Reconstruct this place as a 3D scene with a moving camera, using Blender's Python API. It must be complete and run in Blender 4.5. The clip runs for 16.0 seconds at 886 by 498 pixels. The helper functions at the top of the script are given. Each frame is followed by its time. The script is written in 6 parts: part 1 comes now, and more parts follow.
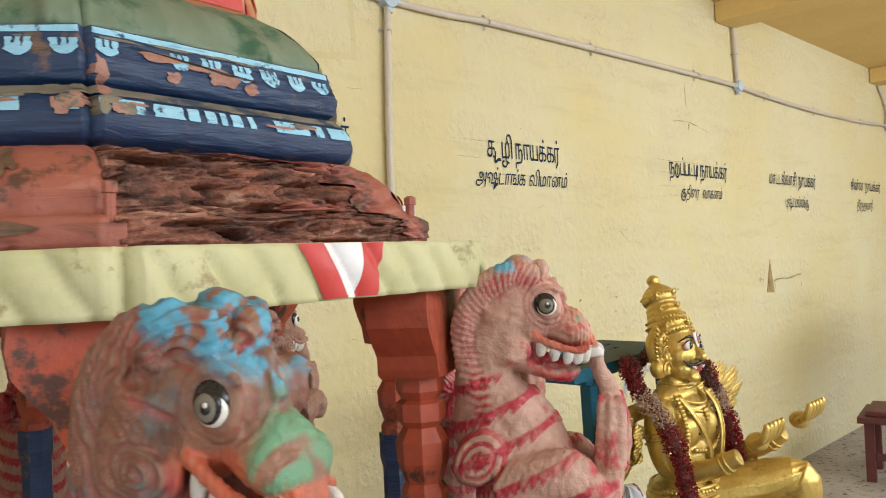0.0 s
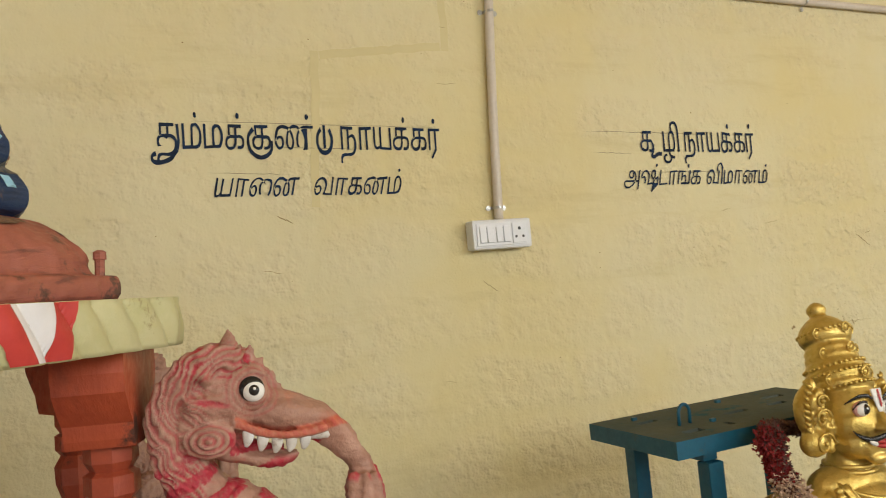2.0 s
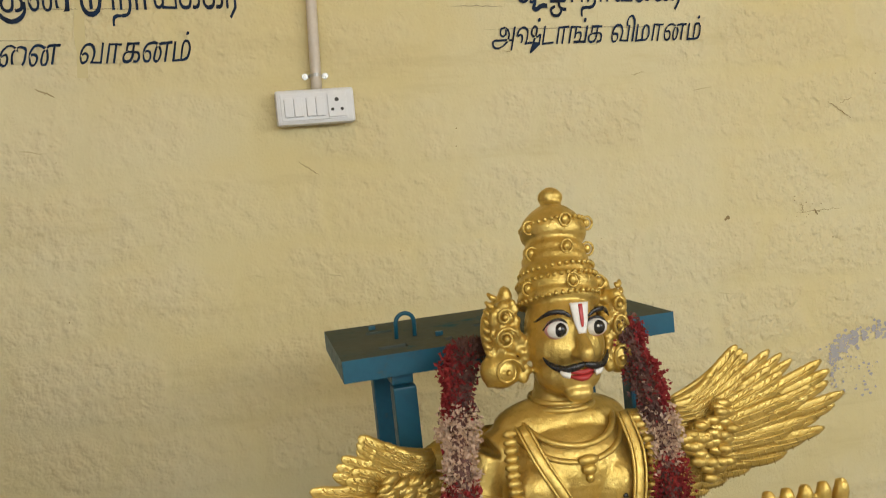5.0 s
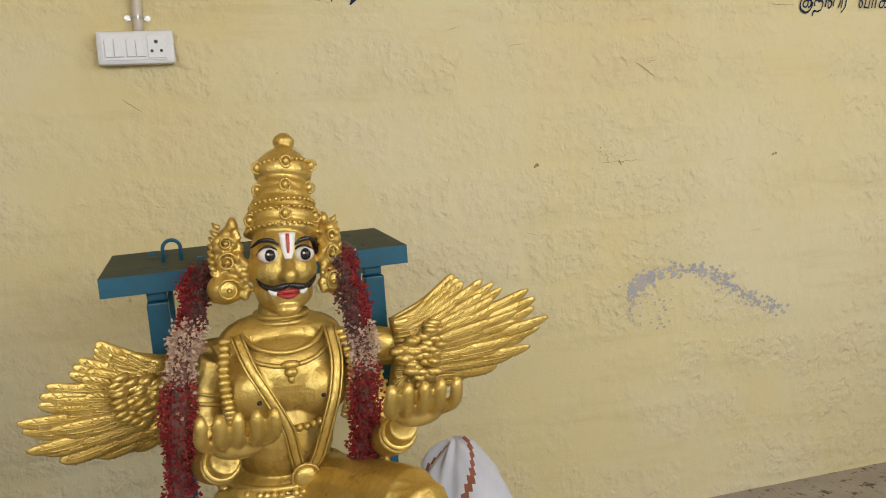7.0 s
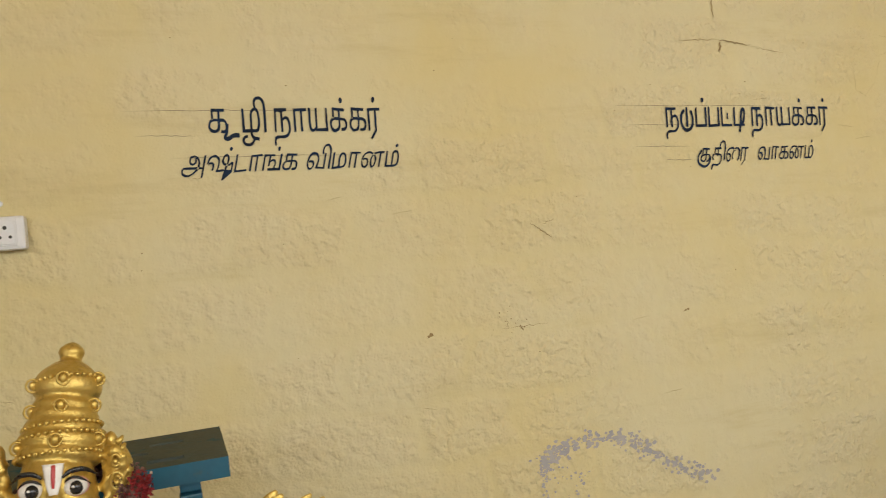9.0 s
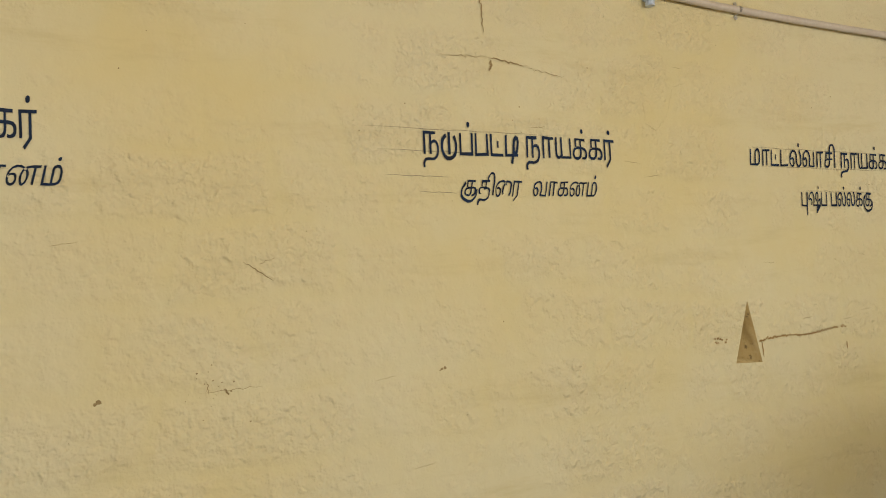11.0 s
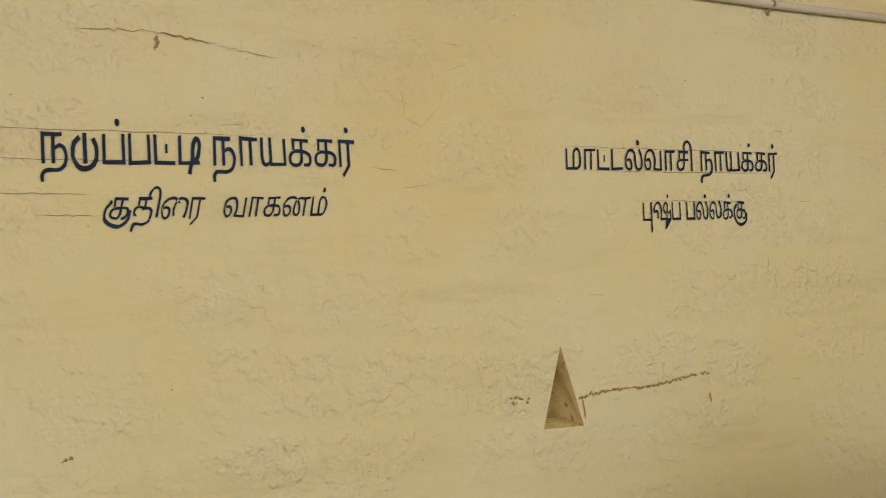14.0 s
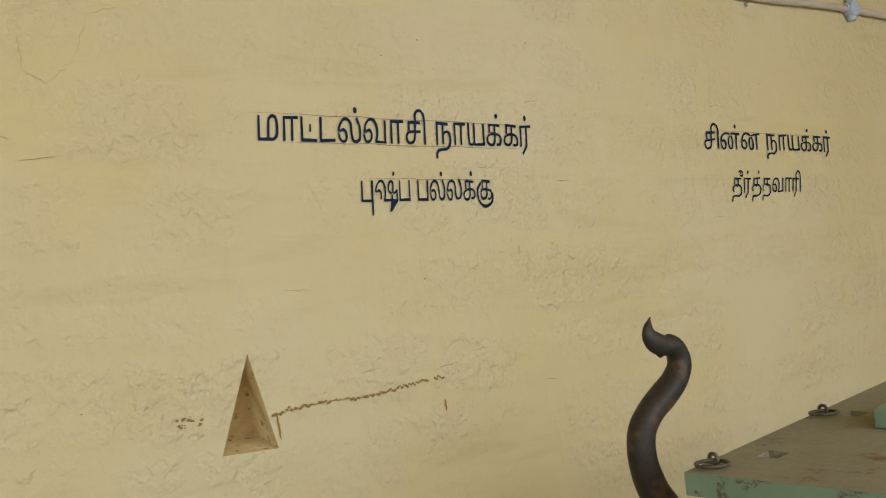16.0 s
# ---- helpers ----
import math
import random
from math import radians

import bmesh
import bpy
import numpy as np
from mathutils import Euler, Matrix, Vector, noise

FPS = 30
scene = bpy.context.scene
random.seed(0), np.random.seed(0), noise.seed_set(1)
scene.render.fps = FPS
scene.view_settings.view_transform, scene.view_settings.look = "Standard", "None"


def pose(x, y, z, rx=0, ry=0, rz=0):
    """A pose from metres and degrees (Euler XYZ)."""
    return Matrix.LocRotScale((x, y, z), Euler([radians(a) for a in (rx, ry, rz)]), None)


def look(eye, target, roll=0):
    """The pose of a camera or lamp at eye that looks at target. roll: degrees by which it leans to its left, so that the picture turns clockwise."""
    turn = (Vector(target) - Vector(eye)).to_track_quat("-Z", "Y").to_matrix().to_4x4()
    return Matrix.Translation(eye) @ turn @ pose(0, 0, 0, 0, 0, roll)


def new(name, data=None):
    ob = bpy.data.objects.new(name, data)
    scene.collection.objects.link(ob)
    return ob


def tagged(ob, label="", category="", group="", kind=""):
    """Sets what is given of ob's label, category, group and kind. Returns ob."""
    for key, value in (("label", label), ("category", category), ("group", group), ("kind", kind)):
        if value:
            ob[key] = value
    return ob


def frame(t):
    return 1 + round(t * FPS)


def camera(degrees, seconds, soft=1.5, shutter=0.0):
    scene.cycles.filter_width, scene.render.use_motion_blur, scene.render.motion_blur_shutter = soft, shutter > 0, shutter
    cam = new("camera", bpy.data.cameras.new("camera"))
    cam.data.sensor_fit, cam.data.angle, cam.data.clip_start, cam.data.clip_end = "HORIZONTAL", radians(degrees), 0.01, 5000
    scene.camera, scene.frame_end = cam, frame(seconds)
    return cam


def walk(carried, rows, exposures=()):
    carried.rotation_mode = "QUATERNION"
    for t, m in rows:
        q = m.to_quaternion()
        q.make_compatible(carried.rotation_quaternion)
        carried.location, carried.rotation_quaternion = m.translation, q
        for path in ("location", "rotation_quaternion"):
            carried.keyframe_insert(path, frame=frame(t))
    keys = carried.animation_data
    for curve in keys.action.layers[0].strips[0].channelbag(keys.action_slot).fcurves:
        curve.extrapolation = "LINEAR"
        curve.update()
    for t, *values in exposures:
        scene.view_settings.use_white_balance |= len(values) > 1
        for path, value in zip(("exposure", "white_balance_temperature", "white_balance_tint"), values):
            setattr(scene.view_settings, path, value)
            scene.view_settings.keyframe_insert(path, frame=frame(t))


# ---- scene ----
cam = camera(57.2, 16.0, soft=1.0, shutter=0.12)
PATH = [
    (0, (-0.607, 0.056, 1.364), (0.832, 1.445, 1.392), -2.7),
    (0.4, (-0.463, 0.048, 1.354), (0.939, 1.474, 1.394), -2.8),
    (0.5, (-0.426, 0.062, 1.36), (0.971, 1.493, 1.397), -2.9),
    (0.8, (-0.271, 0.08, 1.367), (1.07, 1.562, 1.423), -3.3),
    (1, (-0.204, 0.066, 1.361), (1.074, 1.603, 1.415), -3.4),
    (1.2, (-0.125, 0.039, 1.349), (1.07, 1.642, 1.395), -3.8),
    (1.5, (-0.024, 0.003, 1.361), (1.048, 1.691, 1.415), -3.8),
    (2, (0.135, 0.08, 1.37), (0.969, 1.895, 1.471), -4.1),
    (2.5, (0.265, 0.152, 1.376), (0.91, 2.041, 1.493), -3.7),
    (3, (0.448, 0.118, 1.378), (1.021, 2.032, 1.459), -3.5),
    (3.5, (0.601, 0.099, 1.395), (1.28, 1.979, 1.463), -3.1),
    (4, (0.754, 0.175, 1.383), (1.524, 2.019, 1.457), -4.7),
    (4.5, (0.923, 0.173, 1.349), (1.567, 2.067, 1.355), -5.9),
    (5, (1.002, 0.102, 1.306), (1.485, 2.037, 1.153), -4.1),
    (5.2, (0.99, 0.06, 1.292), (1.491, 1.984, 1.068), -2.9),
    (7.3, (1.314, -0.182, 1.305), (1.936, 1.693, 0.995), -2.7),
    (7.5, (1.324, -0.152, 1.324), (1.963, 1.725, 1.061), -3.3),
    (8, (1.368, -0.121, 1.347), (1.961, 1.785, 1.23), -4.6),
    (8.5, (1.462, -0.119, 1.386), (2.022, 1.801, 1.371), -4.2),
    (9, (1.585, -0.128, 1.382), (2.243, 1.76, 1.403), -4.1),
    (9.5, (1.701, -0.083, 1.373), (2.569, 1.718, 1.412), -3.7),
    (10, (1.839, 0.017, 1.374), (2.827, 1.754, 1.452), -3.2),
    (10.2, (1.894, 0.041, 1.371), (2.88, 1.779, 1.451), -3.2),
    (12.3, (2.616, 0.134, 1.401), (3.326, 2.001, 1.503), -2.9),
    (12.5, (2.681, 0.132, 1.403), (3.365, 2.008, 1.5), -3.1),
    (13, (2.808, 0.196, 1.385), (3.502, 2.069, 1.496), -4.1),
    (13.5, (2.945, 0.308, 1.417), (3.743, 2.137, 1.555), -4.7),
    (14, (3.126, 0.294, 1.415), (3.998, 2.09, 1.546), -4.0),
    (14.5, (3.282, 0.293, 1.405), (4.217, 2.057, 1.527), -3.1),
    (15, (3.411, 0.377, 1.406), (4.457, 2.076, 1.528), -3.9),
    (15.5, (3.533, 0.414, 1.398), (4.625, 2.085, 1.518), -5.1),
    (16, (3.697, 0.379, 1.391), (4.805, 2.042, 1.478), -5.2),
]
walk(cam, [(t, look(eye, target, roll)) for t, eye, target, roll in PATH],
     exposures=[(0.0, 0.55, 6250, 10), (1.0, 0.32, 6750, 10), (2.5, 0.21, 6900, 10), (3.5, 0.18, 6750, 9.5), (5.0, 0.17, 6800, 9.5), (7.5, 0.19, 6500, 12.5), (8.5, 0.10, 6700, 10.5), (9.0, 0.05, 7200, 12.5), (10.0, -0.02, 7150, 12), (12.5, -0.08, 7250, 12), (14.0, -0.10, 7150, 12), (16.0, -0.06, 6500, 12)])

# ---- light: daylight through the open side of the hall, and an added west fill ----
world = bpy.data.worlds.new("sky")
scene.world = world
world.use_nodes = True
wn = world.node_tree
sky = wn.nodes.new("ShaderNodeTexSky")
sky.sky_type, sky.sun_disc = "NISHITA", False
sky.sun_elevation, sky.sun_rotation = radians(48), radians(150)
wn.links.new(sky.outputs[0], wn.nodes["Background"].inputs[0])
wn.nodes["Background"].inputs[1].default_value = 0.12
sun = new("sun", bpy.data.lights.new("sun", "SUN"))
sun.data.energy, sun.data.angle, sun.data.color = 2.5, radians(0.5), (1.0, 0.94, 0.84)
sun.matrix_world = look((6, -9, 11), (3.5, -2.6, 0))


def opening_light(name, eye, target, w, h, watts, col):
    lamp = new(name, bpy.data.lights.new(name, "AREA"))
    lamp.data.shape, lamp.data.size, lamp.data.size_y = "RECTANGLE", w, h
    lamp.data.energy, lamp.data.color = watts, col
    lamp.matrix_world = look(eye, target)
    return lamp


opening_light("window_daylight", (3.3, -1.75, 2.15), (3.1, 2.0, 1.15), 9.0, 0.9, 122, (0.92, 0.97, 1.0))
# added fill lamp at the unseen west end, brightens the left of the wall
opening_light("west_fill_light", (-3.1, -0.6, 1.35), (2.0, 0.6, 1.3), 1.7, 2.1, 20, (0.92, 0.97, 1.0))


# ---- materials ----
def mat(name, c1, c2, rough=0.7, metal=0.0, big=3.0, small=60.0, bump=0.15, dist=0.004, stain=None, amount=0.0, stain_scale=6.0, spread=0.06):
    """Two tones over two scales of noise, an optional third tone in patches, and fine relief."""
    m = bpy.data.materials.new(name)
    m.use_nodes = True
    n, l = m.node_tree.nodes, m.node_tree.links
    b = n["Principled BSDF"]
    co = n.new("ShaderNodeTexCoord").outputs["Object"]

    def noise_node(scale, detail, roughness=0.6):
        t = n.new("ShaderNodeTexNoise")
        t.inputs["Scale"].default_value, t.inputs["Detail"].default_value, t.inputs["Roughness"].default_value = scale, detail, roughness
        l.new(co, t.inputs["Vector"])
        return t.outputs["Fac"]

    def ramp(fac, lo, hi):
        r = n.new("ShaderNodeMapRange")
        r.inputs["From Min"].default_value, r.inputs["From Max"].default_value = lo, hi
        l.new(fac, r.inputs["Value"])
        return r.outputs["Result"]

    def mix(fac, a, c):
        x = n.new("ShaderNodeMix")
        x.data_type = "RGBA"
        l.new(fac, x.inputs["Factor"])
        for s, v in ((6, a), (7, c)):
            if isinstance(v, tuple):
                x.inputs[s].default_value = (*v, 1)
            else:
                l.new(v, x.inputs[s])
        return x.outputs[2]

    nb, ns = noise_node(big, 6), noise_node(small, 4)
    add = n.new("ShaderNodeMath")
    add.operation = "MULTIPLY_ADD"
    l.new(ns, add.inputs[0])
    add.inputs[1].default_value = 0.45
    l.new(nb, add.inputs[2])
    col = mix(ramp(add.outputs[0], 0.52, 0.92), c1, c2)
    if stain:
        col = mix(ramp(noise_node(stain_scale, 8, 0.68), 0.62 - amount * 0.3, 0.62 - amount * 0.3 + spread), col, stain)
    l.new(col, b.inputs["Base Color"])
    b.inputs["Metallic"].default_value = metal
    l.new(ramp_to(n, l, ns, rough - 0.1, rough + 0.12), b.inputs["Roughness"])
    if bump:
        bp = n.new("ShaderNodeBump")
        bp.inputs["Strength"].default_value, bp.inputs["Distance"].default_value = bump, dist
        l.new(add.outputs[0], bp.inputs["Height"])
        l.new(bp.outputs["Normal"], b.inputs["Normal"])
    return m


def ramp_to(n, l, fac, lo, hi):
    r = n.new("ShaderNodeMapRange")
    r.inputs["From Min"].default_value, r.inputs["From Max"].default_value = 0.3, 0.7
    r.inputs["To Min"].default_value, r.inputs["To Max"].default_value = lo, hi
    l.new(fac, r.inputs["Value"])
    return r.outputs["Result"]


def plaster(name, c1, c2, dirt):
    """Distempered plaster over coursed rubble: rough blocks show between smoother bands."""
    m = bpy.data.materials.new(name)
    m.use_nodes = True
    n, l = m.node_tree.nodes, m.node_tree.links
    b = n["Principled BSDF"]
    tc = n.new("ShaderNodeTexCoord").outputs["Object"]

    def noise_node(scale, detail, vec, roughness=0.6):
        t = n.new("ShaderNodeTexNoise")
        t.inputs["Scale"].default_value, t.inputs["Detail"].default_value, t.inputs["Roughness"].default_value = scale, detail, roughness
        l.new(vec, t.inputs["Vector"])
        return t

    def math_node(op, a, c):
        x = n.new("ShaderNodeMath")
        x.operation = op
        for i, v in enumerate((a, c)):
            if isinstance(v, (int, float)):
                x.inputs[i].default_value = v
            else:
                l.new(v, x.inputs[i])
        return x.outputs[0]

    def span(fac, lo, hi, a=0.0, c=1.0):
        r = n.new("ShaderNodeMapRange")
        r.interpolation_type = "SMOOTHSTEP"
        for k, v in (("From Min", lo), ("From Max", hi), ("To Min", a), ("To Max", c)):
            r.inputs[k].default_value = v
        l.new(fac, r.inputs["Value"])
        return r.outputs["Result"]

    # wall plane x, z -> texture x, y, bent by a soft noise so that the courses wander
    sep = n.new("ShaderNodeSeparateXYZ")
    l.new(tc, sep.inputs[0])
    warp = noise_node(1.7, 2, tc).outputs["Color"]
    wsep = n.new("ShaderNodeSeparateXYZ")
    l.new(warp, wsep.inputs[0])
    comb = n.new("ShaderNodeCombineXYZ")
    l.new(math_node("ADD", sep.outputs[0], math_node("MULTIPLY", wsep.outputs[0], 0.5)), comb.inputs[0])
    l.new(math_node("ADD", math_node("ADD", sep.outputs[2], math_node("MULTIPLY", sep.outputs[0], 0.02)), math_node("MULTIPLY", wsep.outputs[1], 0.22)), comb.inputs[1])
    br = n.new("ShaderNodeTexBrick")
    for k, v in (("Scale", 1.0), ("Mortar Size", 0.04), ("Mortar Smooth", 1.0), ("Bias", 0.0), ("Brick Width", 0.36), ("Row Height", 0.19)):
        br.inputs[k].default_value = v
    br.inputs["Color1"].default_value, br.inputs["Color2"].default_value, br.inputs["Mortar"].default_value = (1, 1, 1, 1), (0.55, 0.55, 0.55, 1), (0, 0, 0, 1)
    br.offset, br.squash = 0.43, 1.0
    l.new(comb.outputs[0], br.inputs["Vector"])
    block = n.new("ShaderNodeRGBToBW")
    l.new(br.outputs["Color"], block.inputs[0])
    soft = noise_node(2.6, 4, tc).outputs["Fac"]
    rough_mask = math_node("MULTIPLY", math_node("ADD", math_node("MULTIPLY", block.outputs[0], 0.7), 0.25), span(soft, 0.30, 0.54))
    pits = noise_node(33, 2, tc, 0.5).outputs["Fac"]
    fine = noise_node(150, 4, tc).outputs["Fac"]
    chips = noise_node(90, 2, tc, 0.5).outputs["Fac"]
    coarse = math_node("ADD", math_node("MULTIPLY", span(pits, 0.30, 0.70), 0.37), math_node("MULTIPLY", span(chips, 0.32, 0.68), 0.07))
    height = math_node("ADD", math_node("MULTIPLY", coarse, rough_mask), math_node("MULTIPLY", block.outputs[0], 0.07))
    height = math_node("ADD", height, math_node("MULTIPLY", fine, 0.10))
    height = math_node("ADD", height, math_node("MULTIPLY", soft, 0.5))
    bp = n.new("ShaderNodeBump")
    bp.inputs["Strength"].default_value, bp.inputs["Distance"].default_value = 1.0, 0.019
    l.new(height, bp.inputs["Height"])
    l.new(bp.outputs["Normal"], b.inputs["Normal"])

    def mix(fac, a, c):
        x = n.new("ShaderNodeMix")
        x.data_type = "RGBA"
        l.new(fac, x.inputs["Factor"])
        for s, v in ((6, a), (7, c)):
            if isinstance(v, tuple):
                x.inputs[s].default_value = (*v, 1)
            else:
                l.new(v, x.inputs[s])
        return x.outputs[2]

    col = mix(span(noise_node(1.1, 5, tc).outputs["Fac"], 0.36, 0.66), c1, c2)
    stretched = n.new("ShaderNodeMapping")
    stretched.inputs["Scale"].default_value = (0.8, 1, 5.0)
    l.new(tc, stretched.inputs["Vector"])
    col = mix(span(noise_node(2.2, 6, stretched.outputs[0], 0.65).outputs["Fac"], 0.52, 0.74, 0, 0.42), col, dirt)
    col = mix(math_node("MULTIPLY", span(pits, 0.44, 0.30, 0, 0.12), rough_mask), col, dirt)
    col = mix(math_node("MULTIPLY", rough_mask, 0.35), col, (0.70, 0.605, 0.41))
    col = mix(span(noise_node(19, 8, tc, 0.7).outputs["Fac"], 0.70, 0.76, 0, 0.5), col, (0.30, 0.20, 0.09))
    l.new(col, b.inputs["Base Color"])
    b.inputs["Roughness"].default_value = 0.82
    b.inputs["Specular IOR Level"].default_value = 0.25
    return m


WALL = plaster("yellow_distemper", (0.665, 0.562, 0.292), (0.675, 0.608, 0.385), (0.52, 0.425, 0.205))
CEIL = mat("ceiling_distemper", (0.72, 0.52, 0.20), (0.66, 0.46, 0.17), 0.85, big=2, small=40, bump=0.2)
# yellow-brown recess plaster, its tone darkened to add shade inside the niche
NICHE = mat("shade_darkened_niche_plaster", (0.52, 0.39, 0.17), (0.42, 0.28, 0.10), 0.85, big=11, small=90, stain=(0.20, 0.13, 0.05), amount=0.12, stain_scale=40)
FLOOR = mat("stone_floor", (0.40, 0.36, 0.31), (0.30, 0.26, 0.22), 0.8, big=5, small=90, bump=0.4, stain=(0.10, 0.085, 0.07), amount=0.22, stain_scale=22)
INK = mat("sign_paint", (0.006, 0.009, 0.018), (0.010, 0.030, 0.075), 0.6, big=26, small=150, bump=0.1)
PENCIL = mat("guide_line", (0.17, 0.13, 0.10), (0.26, 0.2, 0.13), 0.8, big=30, small=200, bump=0)
CRACK = mat("crack_shadow", (0.36, 0.26, 0.12), (0.24, 0.165, 0.07), 0.9, big=30, small=200, bump=0)
FLAKE = mat("old_blue_paint", (0.33, 0.325, 0.36), (0.46, 0.42, 0.39), 0.8, big=20, small=120)
BROWN = mat("worn_brown", (0.36, 0.22, 0.065), (0.26, 0.15, 0.05), 0.85, big=30, small=200)
# darker than the wall: the shading along the chase's shallow edge, as colour
PATCHC = mat("shaded_chase_line", (0.60, 0.505, 0.265), (0.63, 0.545, 0.30), 0.85, big=6, small=60, bump=0.3)
PVC = mat("pvc_conduit", (0.62, 0.55, 0.47), (0.52, 0.45, 0.37), 0.45, big=5, small=80, bump=0.05)
JBOX = mat("junction_plastic", (0.50, 0.58, 0.68), (0.42, 0.50, 0.60), 0.4, big=30, small=90, bump=0.03)
STEEL = mat("galvanised_steel", (0.55, 0.55, 0.54), (0.38, 0.37, 0.35), 0.38, 0.9, big=60, small=200, bump=0.1)
WHITEP = mat("switch_plastic", (0.70, 0.70, 0.71), (0.64, 0.64, 0.65), 0.32, big=12, small=150, bump=0.02)
DARKP = mat("socket_hole", (0.03, 0.03, 0.03), (0.05, 0.045, 0.04), 0.6, big=30, small=100, bump=0)
TEAL = mat("teal_paint", (0.003, 0.095, 0.155), (0.005, 0.072, 0.120), 0.45, big=8, small=70, bump=0.25, stain=(0.03, 0.075, 0.09), amount=0.05, stain_scale=16)
TEALTOP = mat("dusty_teal_top", (0.060, 0.085, 0.080), (0.10, 0.105, 0.080), 0.75, big=7, small=90, bump=0.2, stain=(0.01, 0.08, 0.11), amount=0.12, stain_scale=12)
GREEN = mat("sage_paint", (0.15, 0.235, 0.15), (0.20, 0.28, 0.185), 0.55, big=9, small=80, bump=0.3, stain=(0.09, 0.065, 0.04), amount=0.15, stain_scale=24)
GREENTOP = mat("dusty_sage_top", (0.25, 0.235, 0.16), (0.20, 0.195, 0.13), 0.8, big=7, small=90, bump=0.25, stain=(0.17, 0.095, 0.045), amount=0.12, stain_scale=9)
BRONZE = mat("dark_bronze", (0.050, 0.042, 0.032), (0.03, 0.026, 0.021), 0.55, 0.4, big=14, small=120, bump=0.2, stain=(0.10, 0.062, 0.033), amount=0.25, stain_scale=15)
IRON = mat("rusty_iron", (0.13, 0.12, 0.08), (0.09, 0.07, 0.05), 0.6, 0.5, big=40, small=200)
MAROON = mat("maroon_paint", (0.085, 0.016, 0.016), (0.12, 0.026, 0.024), 0.5, big=8, small=70)
GOLD = mat("gold_paint", (0.68, 0.490, 0.148), (0.53, 0.360, 0.083), 0.38, 0.72, big=16, small=110, bump=0.75, dist=0.004, stain=(0.24, 0.135, 0.028), amount=0.20, stain_scale=40, spread=0.22)
EYEW = mat("enamel_white", (0.78, 0.76, 0.72), (0.66, 0.62, 0.56), 0.3, big=30, small=120, bump=0.05)
EYEP = mat("enamel_pink", (0.70, 0.36, 0.33), (0.6, 0.3, 0.28), 0.4, big=30, small=120, bump=0.05)
BLACK = mat("enamel_black", (0.010, 0.010, 0.012), (0.02, 0.018, 0.016), 0.25, big=30, small=120, bump=0.05)
REDP = mat("enamel_red", (0.46, 0.035, 0.03), (0.38, 0.03, 0.03), 0.4, big=30, small=120, bump=0.1)
FASCIA = mat("lime_paint", (0.44, 0.415, 0.20), (0.53, 0.49, 0.28), 0.6, big=11, small=90, bump=0.3, stain=(0.28, 0.22, 0.10), amount=0.08, stain_scale=20)
STRIPER = mat("stripe_red", (0.52, 0.045, 0.035), (0.45, 0.035, 0.03), 0.5, big=20, small=100)
STRIPEW = mat("stripe_white", (0.74, 0.72, 0.72), (0.66, 0.63, 0.62), 0.5, big=20, small=100)
REDW = mat("red_oxide_wood", (0.43, 0.078, 0.030), (0.31, 0.052, 0.024), 0.5, big=9, small=80, bump=0.35, stain=(0.07, 0.028, 0.018), amount=0.22, stain_scale=14)
LOTUS = mat("faded_red_wood", (0.36, 0.11, 0.07), (0.28, 0.085, 0.055), 0.6, big=9, small=70, bump=0.45, stain=(0.10, 0.045, 0.03), amount=0.25, stain_scale=17)
DECAY = mat("decayed_wood", (0.36, 0.13, 0.075), (0.085, 0.038, 0.026), 0.8, big=22, small=110, bump=1.0, dist=0.014, stain=(0.36, 0.20, 0.13), amount=0.12, stain_scale=30)
NAVY = mat("navy_paint", (0.008, 0.024, 0.070), (0.012, 0.036, 0.095), 0.42, big=9, small=80, bump=0.3, stain=(0.14, 0.085, 0.06), amount=0.06, stain_scale=17)
SKYB = mat("sky_blue_paint", (0.24, 0.50, 0.66), (0.33, 0.57, 0.70), 0.55, big=20, small=110, bump=0.3, stain=(0.03, 0.05, 0.08), amount=0.12, stain_scale=60)
GREY = mat("weathered_grey_wood", (0.20, 0.17, 0.12), (0.13, 0.11, 0.085), 0.75, big=20, small=100, bump=0.4, stain=(0.03, 0.045, 0.07), amount=0.25, stain_scale=22)
SEA = mat("old_green_paint", (0.12, 0.17, 0.11), (0.17, 0.20, 0.13), 0.65, big=12, small=80, bump=0.4, stain=(0.035, 0.095, 0.050), amount=0.40, stain_scale=13, spread=0.12)
ORANGE = mat("orange_paint", (0.52, 0.20, 0.09), (0.45, 0.16, 0.07), 0.6, big=12, small=80, bump=0.3)
BEAST = mat("pink_wood", (0.43, 0.235, 0.165), (0.32, 0.160, 0.110), 0.62, big=26, small=90, bump=0.9, dist=0.006, stain=(0.36, 0.06, 0.065), amount=0.04, stain_scale=24)
BEASTA = mat("pale_pink_wood", (0.52, 0.315, 0.24), (0.39, 0.21, 0.155), 0.62, big=26, small=90, bump=0.9, dist=0.006, stain=(0.42, 0.085, 0.07), amount=0.14, stain_scale=15)
BEASTR = mat("crimson_feather", (0.33, 0.030, 0.045), (0.42, 0.13, 0.11), 0.5, big=40, small=140, bump=0.5, stain=(0.46, 0.22, 0.16), amount=0.2, stain_scale=45)
BEASTB = mat("peeled_polychrome", (0.29, 0.135, 0.08), (0.16, 0.088, 0.06), 0.55, big=24, small=110, bump=0.8, dist=0.004, stain=(0.14, 0.13, 0.115), amount=0.2, stain_scale=24)
